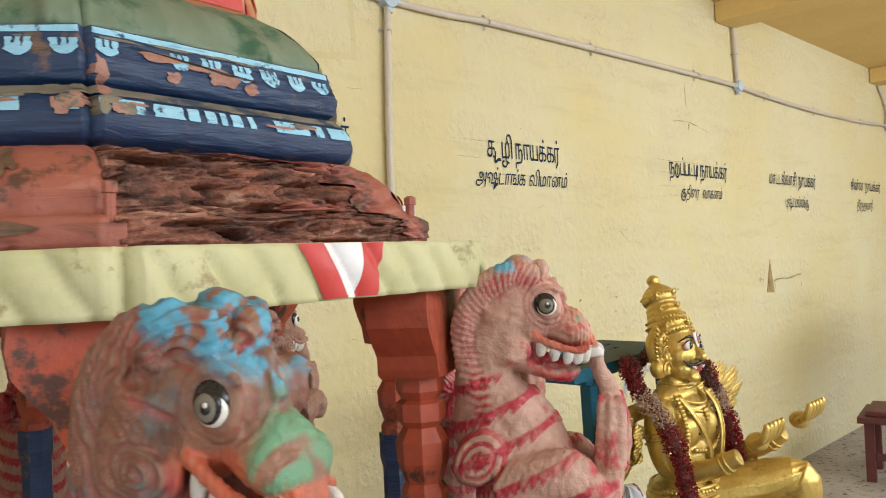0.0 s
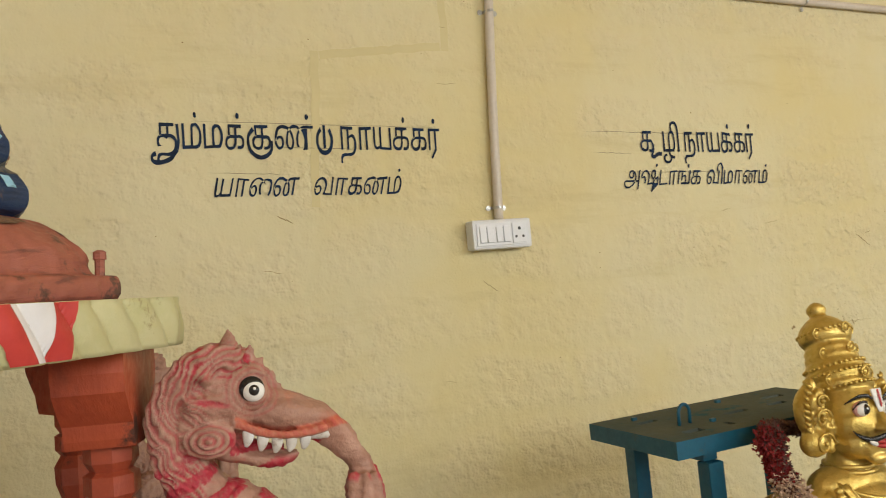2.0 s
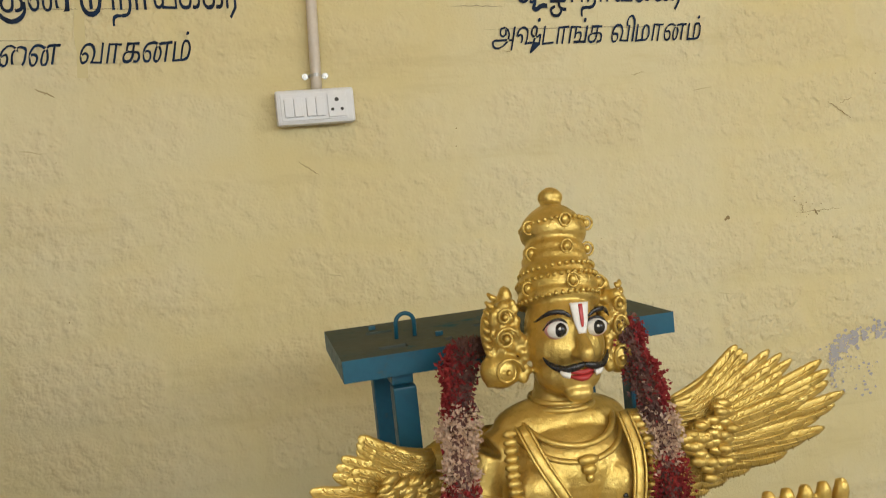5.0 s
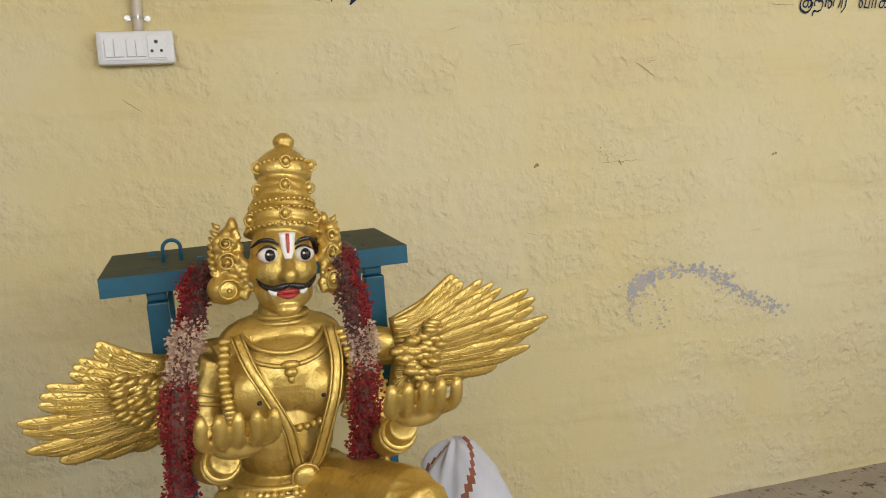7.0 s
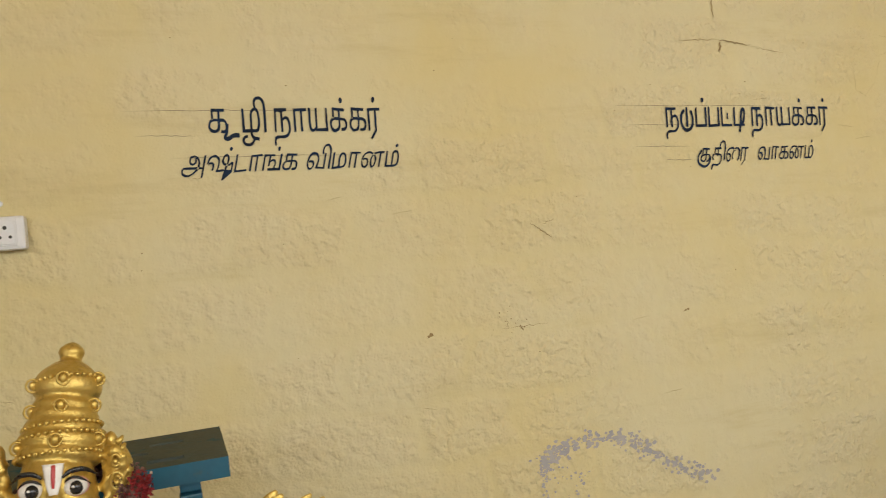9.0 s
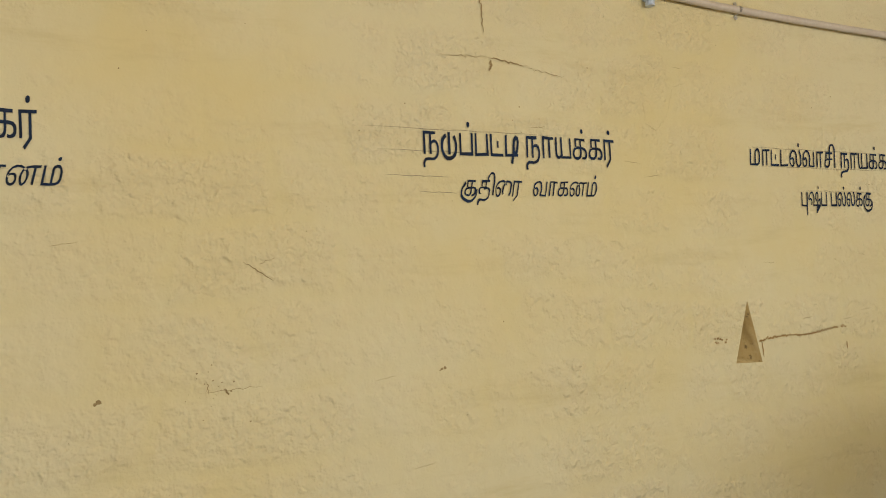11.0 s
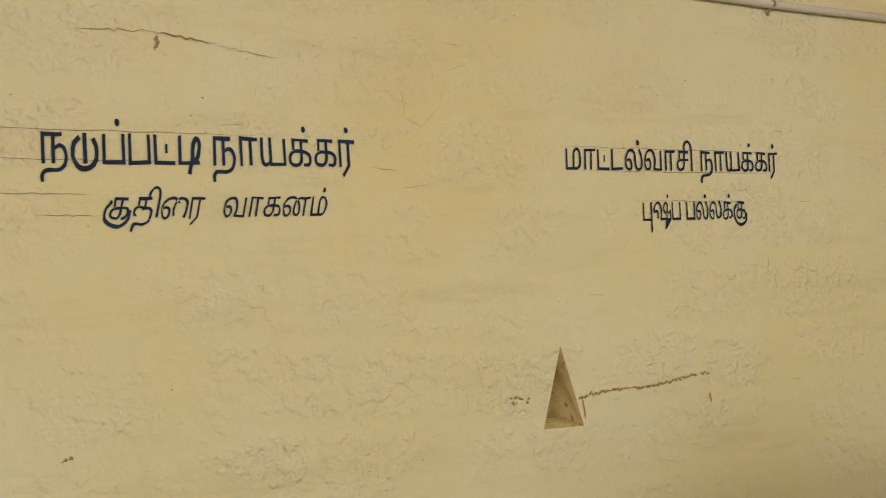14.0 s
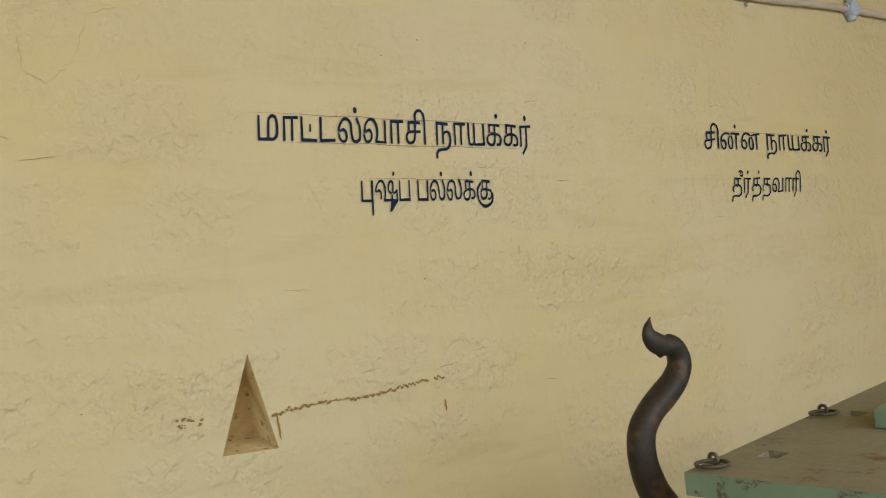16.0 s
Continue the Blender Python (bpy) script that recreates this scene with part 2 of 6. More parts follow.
TOOTH = mat("tooth_white", (0.70, 0.67, 0.63), (0.50, 0.45, 0.39), 0.5, big=60, small=160, bump=0.5, stain=(0.30, 0.21, 0.16), amount=0.1, stain_scale=60)
BLOOM_R = mat("dried_crimson_petals", (0.21, 0.009, 0.014), (0.28, 0.026, 0.022), 0.85, big=30, small=160)
BLOOM_C = mat("dried_cream_petals", (0.60, 0.44, 0.31), (0.48, 0.31, 0.22), 0.85, big=30, small=160)
BLOOM_B = mat("dried_brown_petals", (0.11, 0.048, 0.040), (0.16, 0.078, 0.062), 0.9, big=30, small=160)
LINEN = mat("white_cotton", (0.62, 0.62, 0.66), (0.54, 0.54, 0.58), 0.85, big=8, small=200, bump=0.2)
BORDER = mat("cloth_border", (0.30, 0.10, 0.05), (0.24, 0.08, 0.04), 0.85, big=20, small=200)
PLAINWOOD = mat("old_brown_wood", (0.16, 0.085, 0.045), (0.11, 0.06, 0.035), 0.65, big=9, small=80, bump=0.3)
BARE = mat("bare_pink_wood", (0.36, 0.19, 0.14), (0.26, 0.125, 0.09), 0.7, big=30, small=120, bump=0.6)
GAPP = mat("shaded_plastic_seam", (0.30, 0.30, 0.31), (0.24, 0.24, 0.25), 0.6, big=30, small=100, bump=0)


for dull in (INK, TEALTOP, WALL):
    dull.node_tree.nodes["Principled BSDF"].inputs["Specular IOR Level"].default_value = 0.15


def painted(material):
    """Lays worn crimson, orange, blue and green paint over a carved wood, where its paint attribute says."""
    n, l = material.node_tree.nodes, material.node_tree.links
    bsdf = next(k for k in n if k.type == "BSDF_PRINCIPLED")
    src = bsdf.inputs["Base Color"].links[0].from_socket
    at = n.new("ShaderNodeAttribute")
    at.attribute_name = "paint"
    split = n.new("ShaderNodeSeparateColor")
    l.new(at.outputs["Color"], split.inputs[0])
    wear = n.new("ShaderNodeTexNoise")
    wear.inputs["Scale"].default_value, wear.inputs["Detail"].default_value = 190, 6
    geo = n.new("ShaderNodeTexCoord")
    l.new(geo.outputs["Object"], wear.inputs["Vector"])
    keep = n.new("ShaderNodeMapRange")
    for k, v in zip(("From Min", "From Max", "To Min", "To Max"), (0.34, 0.50, 0.68, 1.0)):
        keep.inputs[k].default_value = v
    l.new(wear.outputs["Fac"], keep.inputs["Value"])
    for out, col in ((split.outputs[1], (0.50, 0.12, 0.055)), (split.outputs[0], (0.38, 0.020, 0.036)), (at.outputs["Alpha"], (0.13, 0.27, 0.15)), (split.outputs[2], (0.09, 0.31, 0.43))):
        f = n.new("ShaderNodeMath")
        f.operation = "MULTIPLY"
        l.new(out, f.inputs[0])
        l.new(keep.outputs[0], f.inputs[1])
        m = n.new("ShaderNodeMix")
        m.data_type = "RGBA"
        l.new(f.outputs[0], m.inputs[0])
        l.new(src, m.inputs[6])
        m.inputs[7].default_value = (*col, 1)
        src = m.outputs[2]
    l.new(src, bsdf.inputs["Base Color"])


def grained(material, dark, light, scale, squash, lo, hi, amount):
    """Adds level wood grain, drawn out sideways, in colour and relief."""
    n, l = material.node_tree.nodes, material.node_tree.links
    bsdf = next(k for k in n if k.type == "BSDF_PRINCIPLED")
    src = bsdf.inputs["Base Color"].links[0].from_socket
    geo, mp, tx = n.new("ShaderNodeTexCoord"), n.new("ShaderNodeMapping"), n.new("ShaderNodeTexNoise")
    mp.inputs["Scale"].default_value = (1, 1, squash)
    tx.inputs["Scale"].default_value, tx.inputs["Detail"].default_value, tx.inputs["Roughness"].default_value = scale, 8, 0.62
    tx.inputs["Distortion"].default_value = 0.6
    l.new(geo.outputs["Object"], mp.inputs[0])
    l.new(mp.outputs[0], tx.inputs["Vector"])
    for col, a, b in ((dark, lo, lo - 0.12), (light, hi, hi + 0.10)):
        f = n.new("ShaderNodeMapRange")
        for k, v in zip(("From Min", "From Max", "To Min", "To Max"), (a, b, 0.0, amount)):
            f.inputs[k].default_value = v
        l.new(tx.outputs["Fac"], f.inputs["Value"])
        m = n.new("ShaderNodeMix")
        m.data_type = "RGBA"
        l.new(f.outputs[0], m.inputs[0])
        l.new(src, m.inputs[6])
        m.inputs[7].default_value = (*col, 1)
        src = m.outputs[2]
    l.new(src, bsdf.inputs["Base Color"])
    bump = n.new("ShaderNodeBump")
    bump.inputs["Strength"].default_value, bump.inputs["Distance"].default_value = amount, 0.004
    l.new(tx.outputs["Fac"], bump.inputs["Height"])
    if bsdf.inputs["Normal"].links:
        l.new(bsdf.inputs["Normal"].links[0].from_socket, bump.inputs["Normal"])
    l.new(bump.outputs[0], bsdf.inputs["Normal"])


grained(DECAY, (0.028, 0.018, 0.014), (0.50, 0.25, 0.16), 13, 5, 0.46, 0.58, 1.0)
grained(LOTUS, (0.11, 0.04, 0.03), (0.44, 0.19, 0.13), 12, 6, 0.42, 0.60, 0.7)
grained(NAVY, (0.004, 0.010, 0.028), (0.04, 0.075, 0.14), 20, 10, 0.44, 0.60, 0.6)
grained(SKYB, (0.06, 0.12, 0.18), (0.45, 0.64, 0.74), 40, 5, 0.43, 0.62, 0.8)
grained(REDW, (0.16, 0.04, 0.025), (0.48, 0.12, 0.06), 14, 0.4, 0.43, 0.60, 0.6)
grained(FASCIA, (0.24, 0.20, 0.09), (0.55, 0.52, 0.33), 12, 0.5, 0.40, 0.62, 0.6)
grained(BEASTB, (0.07, 0.045, 0.035), (0.42, 0.27, 0.18), 30, 0.6, 0.45, 0.60, 0.7)
grained(BEAST, (0.16, 0.070, 0.048), (0.55, 0.33, 0.24), 34, 0.7, 0.40, 0.60, 0.35)
grained(BEASTA, (0.30, 0.13, 0.09), (0.68, 0.46, 0.36), 26, 0.7, 0.40, 0.62, 0.6)
for m in (BEAST, BEASTA, BEASTB):
    painted(m)
BEASTC = mat("worn_pink_wood", (0.40, 0.23, 0.165), (0.29, 0.15, 0.105), 0.62, big=26, small=90, bump=0.9, dist=0.006, stain=(0.20, 0.10, 0.075), amount=0.10, stain_scale=24)


# ---- builders ----
def mesh_from(bm, name, mats, smooth=False):
    me = bpy.data.meshes.new(name)
    bmesh.ops.recalc_face_normals(bm, faces=bm.faces)
    bm.to_mesh(me)
    bm.free()
    for m in mats:
        me.materials.append(m)
    if smooth:
        me.shade_smooth()
    return me


def part(name, bm, material, parent=None, label="", smooth=False):
    mats = material if isinstance(material, list) else [material]
    ob = new(name, mesh_from(bm, name, mats, smooth))
    if parent is not None:
        ob.parent = parent
    return tagged(ob, label)


def thing(name, label, category, group="", kind="", at=(0, 0, 0)):
    ob = new(name)
    ob.location = at
    ob.empty_display_size = 0.05
    return tagged(ob, label, category, group, kind)


def box(bm, x0, x1, y0, y1, z0, z1, bevel=0.0, m=None, mi=0):
    vs = [bm.verts.new((x, y, z)) for x in (x0, x1) for y in (y0, y1) for z in (z0, z1)]
    fs = [bm.faces.new([vs[i] for i in q]) for q in ((0, 1, 3, 2), (4, 6, 7, 5), (0, 4, 5, 1), (2, 3, 7, 6), (0, 2, 6, 4), (1, 5, 7, 3))]
    for f in fs:
        f.material_index = mi
    if bevel:
        es = list({e for f in fs for e in f.edges})
        r = bmesh.ops.bevel(bm, geom=es, offset=bevel, segments=2, affect="EDGES", profile=0.6)
        vs = list({v for f in r["faces"] for v in f.verts} | {v for v in vs if v.is_valid})
    if m is not None:
        bmesh.ops.transform(bm, matrix=m, verts=vs)
    return vs


def smooth_path(pts, n):
    """A Catmull-Rom line of n points through tuples of any length."""
    p = np.array(pts, float)
    if len(p) < 3:
        return [tuple(p[0] + (p[-1] - p[0]) * k / (n - 1)) for k in range(n)]
    q = np.vstack([2 * p[0] - p[1], p, 2 * p[-1] - p[-2]])
    out = []
    for k in range(n):
        u = k / (n - 1) * (len(p) - 1)
        i = min(int(u), len(p) - 2)
        f = u - i
        a, b, c, d = q[i:i + 4]
        out.append(tuple(0.5 * (2 * b + (c - a) * f + (2 * a - 5 * b + 4 * c - d) * f ** 2 + (3 * b - a - 3 * c + d) * f ** 3)))
    return out


def tube(bm, pts, n=0, seg=12, flat=(1.0, 1.0), side=None, mi=0):
    """A closed tube through rows (x, y, z, r); flat squeezes it along its two cross axes."""
    rows = smooth_path(pts, n) if n else [tuple(p) for p in pts]
    c = [Vector(r[:3]) for r in rows]
    ref = Vector(side) if side else Vector((0, 1, 0))
    rings = []
    for i, r in enumerate(rows):
        d = (c[min(i + 1, len(c) - 1)] - c[max(i - 1, 0)]).normalized()
        a = ref - d * ref.dot(d)
        if a.length < 1e-3:
            a = Vector((1, 0, 0)) - d * d.x
        a.normalize()
        b = d.cross(a)
        w = max(r[3], 1e-4)
        rings.append([bm.verts.new(c[i] + a * (math.cos(k * math.tau / seg) * w * flat[0]) + b * (math.sin(k * math.tau / seg) * w * flat[1])) for k in range(seg)])
    for p, q in zip(rings, rings[1:]):
        for k in range(seg):
            bm.faces.new((p[k], p[(k + 1) % seg], q[(k + 1) % seg], q[k])).material_index = mi
    bm.faces.new(rings[0][::-1]).material_index = mi
    bm.faces.new(rings[-1]).material_index = mi
    return [v for r in rings for v in r]


def ball(bm, c, r, rot=(0, 0, 0), seg=14, mi=0):
    m = pose(*c, *rot) @ Matrix.Diagonal((*(r if isinstance(r, tuple) else (r, r, r)), 1))
    rows = max(5, seg * 2 // 3)
    new_v = bm.verts.new
    top, low = new_v(m @ Vector((0, 0, 1))), new_v(m @ Vector((0, 0, -1)))
    rings = []
    for j in range(1, rows):
        t = math.pi * j / rows
        rings.append([new_v(m @ Vector((math.sin(t) * math.cos(k * math.tau / seg), math.sin(t) * math.sin(k * math.tau / seg), math.cos(t)))) for k in range(seg)])
    faces = []
    for k in range(seg):
        q = (k + 1) % seg
        faces += [(top, rings[0][k], rings[0][q]), (low, rings[-1][q], rings[-1][k])]
        faces += [(p[k], o[k], o[q], p[q]) for p, o in zip(rings, rings[1:])]
    for f in faces:
        f = bm.faces.new(f)
        f.material_index, f.smooth = mi, True


def lathe(bm, base, top, profile, seg=28, mi=0):
    """Turns (fraction along, radius) round the line from base to top."""
    b, t = Vector(base), Vector(top)
    return tube(bm, [(*(b + (t - b) * f), r) for f, r in profile], 0, seg, mi=mi)


def sculpt(bm, voxel, material, passes=2):
    """Fuses overlapping solids into one carved surface; gives back a bmesh."""
    ob = new("clay", mesh_from(bm, "clay", [material]))
    md = ob.modifiers.new("fuse", "REMESH")
    md.mode, md.voxel_size = "VOXEL", voxel
    if passes:
        sm = ob.modifiers.new("soft", "SMOOTH")
        sm.iterations, sm.factor = passes, 0.5
    bpy.context.view_layer.update()
    me = bpy.data.meshes.new_from_object(ob.evaluated_get(bpy.context.evaluated_depsgraph_get()))
    out = bmesh.new()
    out.from_mesh(me)
    old = ob.data
    bpy.data.objects.remove(ob)
    bpy.data.meshes.remove(old)
    bpy.data.meshes.remove(me)
    for f in out.faces:
        f.smooth = True
    return out


def ribbon(bm, pts, width, plane, mi=0, taper=False):
    """A flat painted stroke along (a, b) points; plane maps (a, b) to a place."""
    prev = None
    for i, p in enumerate(pts):
        q0, q1 = Vector(pts[max(i - 1, 0)]), Vector(pts[min(i + 1, len(pts) - 1)])
        d = q1 - q0
        if d.length < 1e-9:
            continue
        nrm = Vector((-d.y, d.x)).normalized()
        w = width / 2 * ((1 - abs(2 * i / (len(pts) - 1) - 1) ** 3) if taper else 1)
        pair = [bm.verts.new(plane(*(Vector(p) + nrm * s * max(w, 1e-4)))) for s in (-1, 1)]
        if prev:
            bm.faces.new((prev[0], prev[1], pair[1], pair[0])).material_index = mi
        prev = pair


# ---- the hall ----
WY, CZ = 2.05, 2.73
X0, X1, YB = -3.2, 9.6, -1.8
NX0, NX1, NZ0, NZ1 = 4.20, 4.37, 1.05, 1.31


def relief(x, z):
    v = Vector((x * 1.3, z * 2.2, 3.7))
    return 0.0035 + 0.003 * noise.noise(v) + 0.0012 * noise.noise(v * 5.3) + 0.0006 * noise.noise(v * 17)


def surface(x, z):
    """How far the plaster lies behind the wall's plane; it runs flat towards the niche."""
    near = max(abs(x - (NX0 + NX1) / 2) / (NX1 - NX0), abs(z - (NZ0 + NZ1) / 2) / (NZ1 - NZ0))
    return max(0, relief(x, z)) * min(1, max(0, (near - 0.5) * 4))


def north_wall():
    bm = bmesh.new()
    step = 0.03
    xs = sorted({round(X0 + i * step, 4) for i in range(int((X1 - X0) / step) + 1)} | {NX0, NX1, X1})
    zs = sorted({round(i * step, 4) for i in range(int(CZ / step) + 1)} | {NZ0, NZ1, CZ})
    grid = {}
    for x in xs:
        for z in zs:
            grid[x, z] = bm.verts.new((x, WY + surface(x, z), z))
    for xa, xb in zip(xs, xs[1:]):
        for za, zb in zip(zs, zs[1:]):
            if xa >= NX0 and xb <= NX1 and za >= NZ0 and zb <= NZ1:
                continue
            bm.faces.new((grid[xa, za], grid[xb, za], grid[xb, zb], grid[xa, zb]))
    # the lamp niche: a triangular recess whose back slopes up to the apex
    apex, bl, br = (4.292, 1.283), (4.223, 1.081), (4.345, 1.075)
    rim = [bm.verts.new((x, WY, z)) for x, z in (apex, bl, br)]
    cor = [grid[NX0, NZ0], grid[NX1, NZ0], grid[NX1, NZ1], grid[NX0, NZ1]]
    left = [grid[NX0, z] for z in zs if NZ0 < z < NZ1]
    right = [grid[NX1, z] for z in zs if NZ0 < z < NZ1]
    low = [grid[x, NZ0] for x in xs if NX0 < x < NX1]
    high = [grid[x, NZ1] for x in xs if NX0 < x < NX1]
    bm.faces.new([cor[0]] + low + [cor[1], rim[2], rim[1]])
    bm.faces.new([cor[1]] + right + [cor[2], rim[0], rim[2]])
    bm.faces.new([cor[2]] + high[::-1] + [cor[3], rim[0]])
    bm.faces.new([cor[3]] + left[::-1] + [cor[0], rim[1], rim[0]])
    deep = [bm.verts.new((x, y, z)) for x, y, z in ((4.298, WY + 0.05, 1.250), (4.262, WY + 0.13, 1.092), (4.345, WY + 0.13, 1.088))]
    # recess faces take the plaster tone that has shade mixed in
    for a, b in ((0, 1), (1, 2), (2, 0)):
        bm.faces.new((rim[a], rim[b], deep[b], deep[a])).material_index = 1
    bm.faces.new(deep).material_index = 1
    # thickness behind
    back = [bm.verts.new(p) for p in ((X0, WY + 0.35, 0), (X1, WY + 0.35, 0), (X1, WY + 0.35, CZ), (X0, WY + 0.35, CZ))]
    bm.faces.new(back)
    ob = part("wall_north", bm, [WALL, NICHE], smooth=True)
    return tagged(ob, "yellow distempered plaster wall over rough stone courses", "wall", kind="structure")


north_wall()


def slab(name, label, category, boxes, material, bevel=0.0):
    bm = bmesh.new()
    for b in boxes:
        box(bm, *b, bevel=bevel)
    return tagged(part(name, bm, material), label, category, kind="structure")


slab("floor", "worn grey stone floor with dark dirt", "floor", [(X0 - 0.3, X1 + 0.3, YB - 0.3, WY + 0.4, -0.2, 0.0)], FLOOR)
slab("ceiling", "flat yellow painted ceiling slab", "ceiling", [(X0 - 0.3, X1 + 0.3, YB - 0.3, WY + 0.4, CZ, CZ + 0.15)], CEIL)
for k, bx in enumerate((-1.70, 1.01, 3.72, 6.43, 9.14)):
    slab("ceiling_beam", "yellow painted concrete ceiling beam", "beam", [(bx, bx + 0.22, YB, WY - 0.001, 2.615, CZ - 0.002)], CEIL, 0.006)
slab("wall_east", "yellow painted end wall", "wall", [(X1, X1 + 0.3, YB, WY, 0, CZ)], WALL)
# unseen end wall; its doorway gap is invented, around the west fill lamp
slab("wall_west", "unseen yellow painted end wall with an added doorway gap", "wall",
     [(X0 - 0.3, X0, 0.4, WY, 0, CZ), (X0 - 0.3, X0, YB, -1.5, 0, CZ), (X0 - 0.3, X0, -1.5, 0.4, 2.5, CZ)], WALL)
slab("wall_south", "low parapet, piers and lintel of the open side", "wall",
     [(X0, X1, YB - 0.3, YB, 0, 0.75), (X0, X1, YB - 0.3, YB, 2.62, CZ)] + [(px, px + 0.3, YB - 0.3, YB, 0.75, 2.62) for px in (-3.2, -1.4, 9.3)], WALL)
bm = bmesh.new()
box(bm, -300, 300, -300, 300, -0.4, -0.25)
tagged(part("ground", bm, FLOOR), "dusty bare ground outside", "ground", kind="structure")


# ---- marks on the wall ----
def on_wall(off=0.0022):
    return lambda a, b: (a, WY + surface(a, b) - off, b)


def wander(a, b, n, amp, seed):
    return [(a[0] + (b[0] - a[0]) * k / n + amp * noise.noise(Vector((k * 0.9, seed, 1.3))),
             a[1] + (b[1] - a[1]) * k / n + amp * noise.noise(Vector((k * 0.9, seed, 7.1)))) for k in range(n + 1)]


def flakes(bm, points, size, seed, off=0.002, mi=0):
    rnd = random.Random(seed)
    for x, z in points:
        s, a0 = size * rnd.uniform(0.35, 1.25), rnd.uniform(0, 6)
        vs = [bm.verts.new((x + s * rnd.uniform(0.5, 1) * math.cos(a0 + i * math.tau / 6) * 1.2, WY + surface(x, z) - off - rnd.uniform(0, 0.0004), z + s * rnd.uniform(0.5, 1) * math.sin(a0 + i * math.tau / 6))) for i in range(6)]
        bm.faces.new(vs).material_index = mi


bm = bmesh.new()
for a, b, w, s in (((3.341, 2.024), (3.465, 2.008), 0.0045, 1), ((3.341, 2.025), (3.185, 2.019), 0.002, 2), ((3.322, 2.235), (3.326, 2.09), 0.004, 3), ((3.465, 2.004), (3.60, 1.985), 0.0012, 4), ((3.345, 2.018), (3.340, 1.985), 0.007, 5)):
    ribbon(bm, wander(a, b, 14, 0.008, s), w, on_wall(), taper=True)
# the rim of a flaked patch, and short chips and scratches where the plaster caught
for a, b, w, k in (((3.897, 1.930), (3.903, 1.862), 0.0032, 6), ((3.903, 1.862), (3.945, 1.839), 0.0036, 7), ((3.945, 1.839), (3.994, 1.892), 0.0022, 8), ((3.994, 1.892), (4.024, 1.985), 0.0020, 9), ((4.024, 1.985), (4.080, 2.003), 0.0030, 10),
                   ((2.620, 1.467), (2.694, 1.416), 0.0032, 11), ((2.660, 1.459), (2.702, 1.474), 0.0020, 12), ((2.505, 1.164), (2.656, 1.166), 0.0016, 13), ((2.566, 1.170), (2.574, 1.152), 0.0065, 14), ((2.525, 1.190), (2.529, 1.160), 0.0024, 15),
                   ((0.242, 1.404), (0.300, 1.374), 0.0026, 16), ((0.600, 1.580), (0.640, 1.560), 0.0040, 17), ((1.149, 1.390), (1.202, 1.354), 0.0026, 18), ((4.013, 1.200), (4.020, 1.148), 0.0020, 19), ((4.557, 1.207), (4.610, 1.212), 0.0016, 20), ((4.770, 1.192), (4.826, 1.197), 0.0016, 21)):
    ribbon(bm, wander(a, b, 10, 0.006, k), w * (0.25 if 3.8 < a[0] < 4.1 else 0.7), on_wall(), taper=True)
tagged(part("wall_crack", bm, CRACK), "branching brown crack in the plaster", "crack", kind="structure")
bm = bmesh.new()
rnd = random.Random(4)
arc = smooth_path([(2.604, 0.755), (2.669, 0.789), (2.806, 0.805), (2.924, 0.773), (3.042, 0.695), (3.187, 0.635)], 60)
dots = []
for k in range(360):
    p = arc[rnd.randrange(60)]
    dots.append((p[0] + rnd.gauss(0, 0.014), p[1] + rnd.gauss(0, 0.012)))
flakes(bm, dots, 0.0072, 5)
flakes(bm, [(rnd.uniform(2.6, 2.76), rnd.uniform(0.62, 0.74)) for k in range(40)] + [(2.606 + rnd.gauss(0, .008), 0.745 + rnd.gauss(0, .02)) for k in range(50)], 0.005, 6)
tagged(part("paint_scar", bm, FLAKE), "arc of flaked patches showing old blue-grey paint", "paint scar", kind="structure")
bm = bmesh.new()
line = [(4.338 + 0.462 * f, 1.147 + 0.018 * f + 0.004 * math.sin(f * 9)) for f in np.linspace(0, 1, 90)]
flakes(bm, [(x, z + rnd.gauss(0, 0.002)) for x, z in line if x < 4.50 or noise.noise(Vector((x * 22, 0, 2))) > -0.22] * 2, 0.0042, 7)
flakes(bm, [(4.135 + rnd.uniform(0, .055), 1.15 + rnd.uniform(0, .02)) for k in range(16)], 0.004, 8)
ribbon(bm, wander((4.345, 1.15), (4.352, 1.09), 6, 0.002, 3), 0.005, on_wall(), taper=True)
ribbon(bm, wander((4.776, 1.115), (4.778, 1.085), 6, 0.002, 4), 0.006, on_wall(), taper=True)
tagged(part("worn_streak", bm, BROWN), "broken brown scrape running from the niche", "scrape", kind="structure")
bm = bmesh.new()
flakes(bm, [(3.14, 1.162), (3.15, 1.164), (3.135, 1.159), (2.285, 1.163), (2.292, 1.166), (2.581, 1.162)], 0.007, 9)
flakes(bm, [(2.53 + rnd.gauss(0, .03), 1.19 + rnd.gauss(0, .03)) for k in range(16)] + [(rnd.uniform(0.2, 6.5), rnd.uniform(0.9, 2.2)) for k in range(95)], 0.0022, 10)
for k in range(26):
    x, z = rnd.uniform(0.2, 6.4), rnd.uniform(0.9, 2.15)
    ribbon(bm, wander((x, z), (x + rnd.uniform(0.02, 0.07), z + rnd.uniform(-0.01, 0.01)), 7, 0.004, k + 20), 0.0010, on_wall(), taper=True)
tagged(part("wall_specks", bm, CRACK), "scattered dirt specks and hairlines on the wall", "stains", kind="stuff")
# old cable chase: flat strips whose darker tone replaces the ridge's soft shadow
bm = bmesh.new()
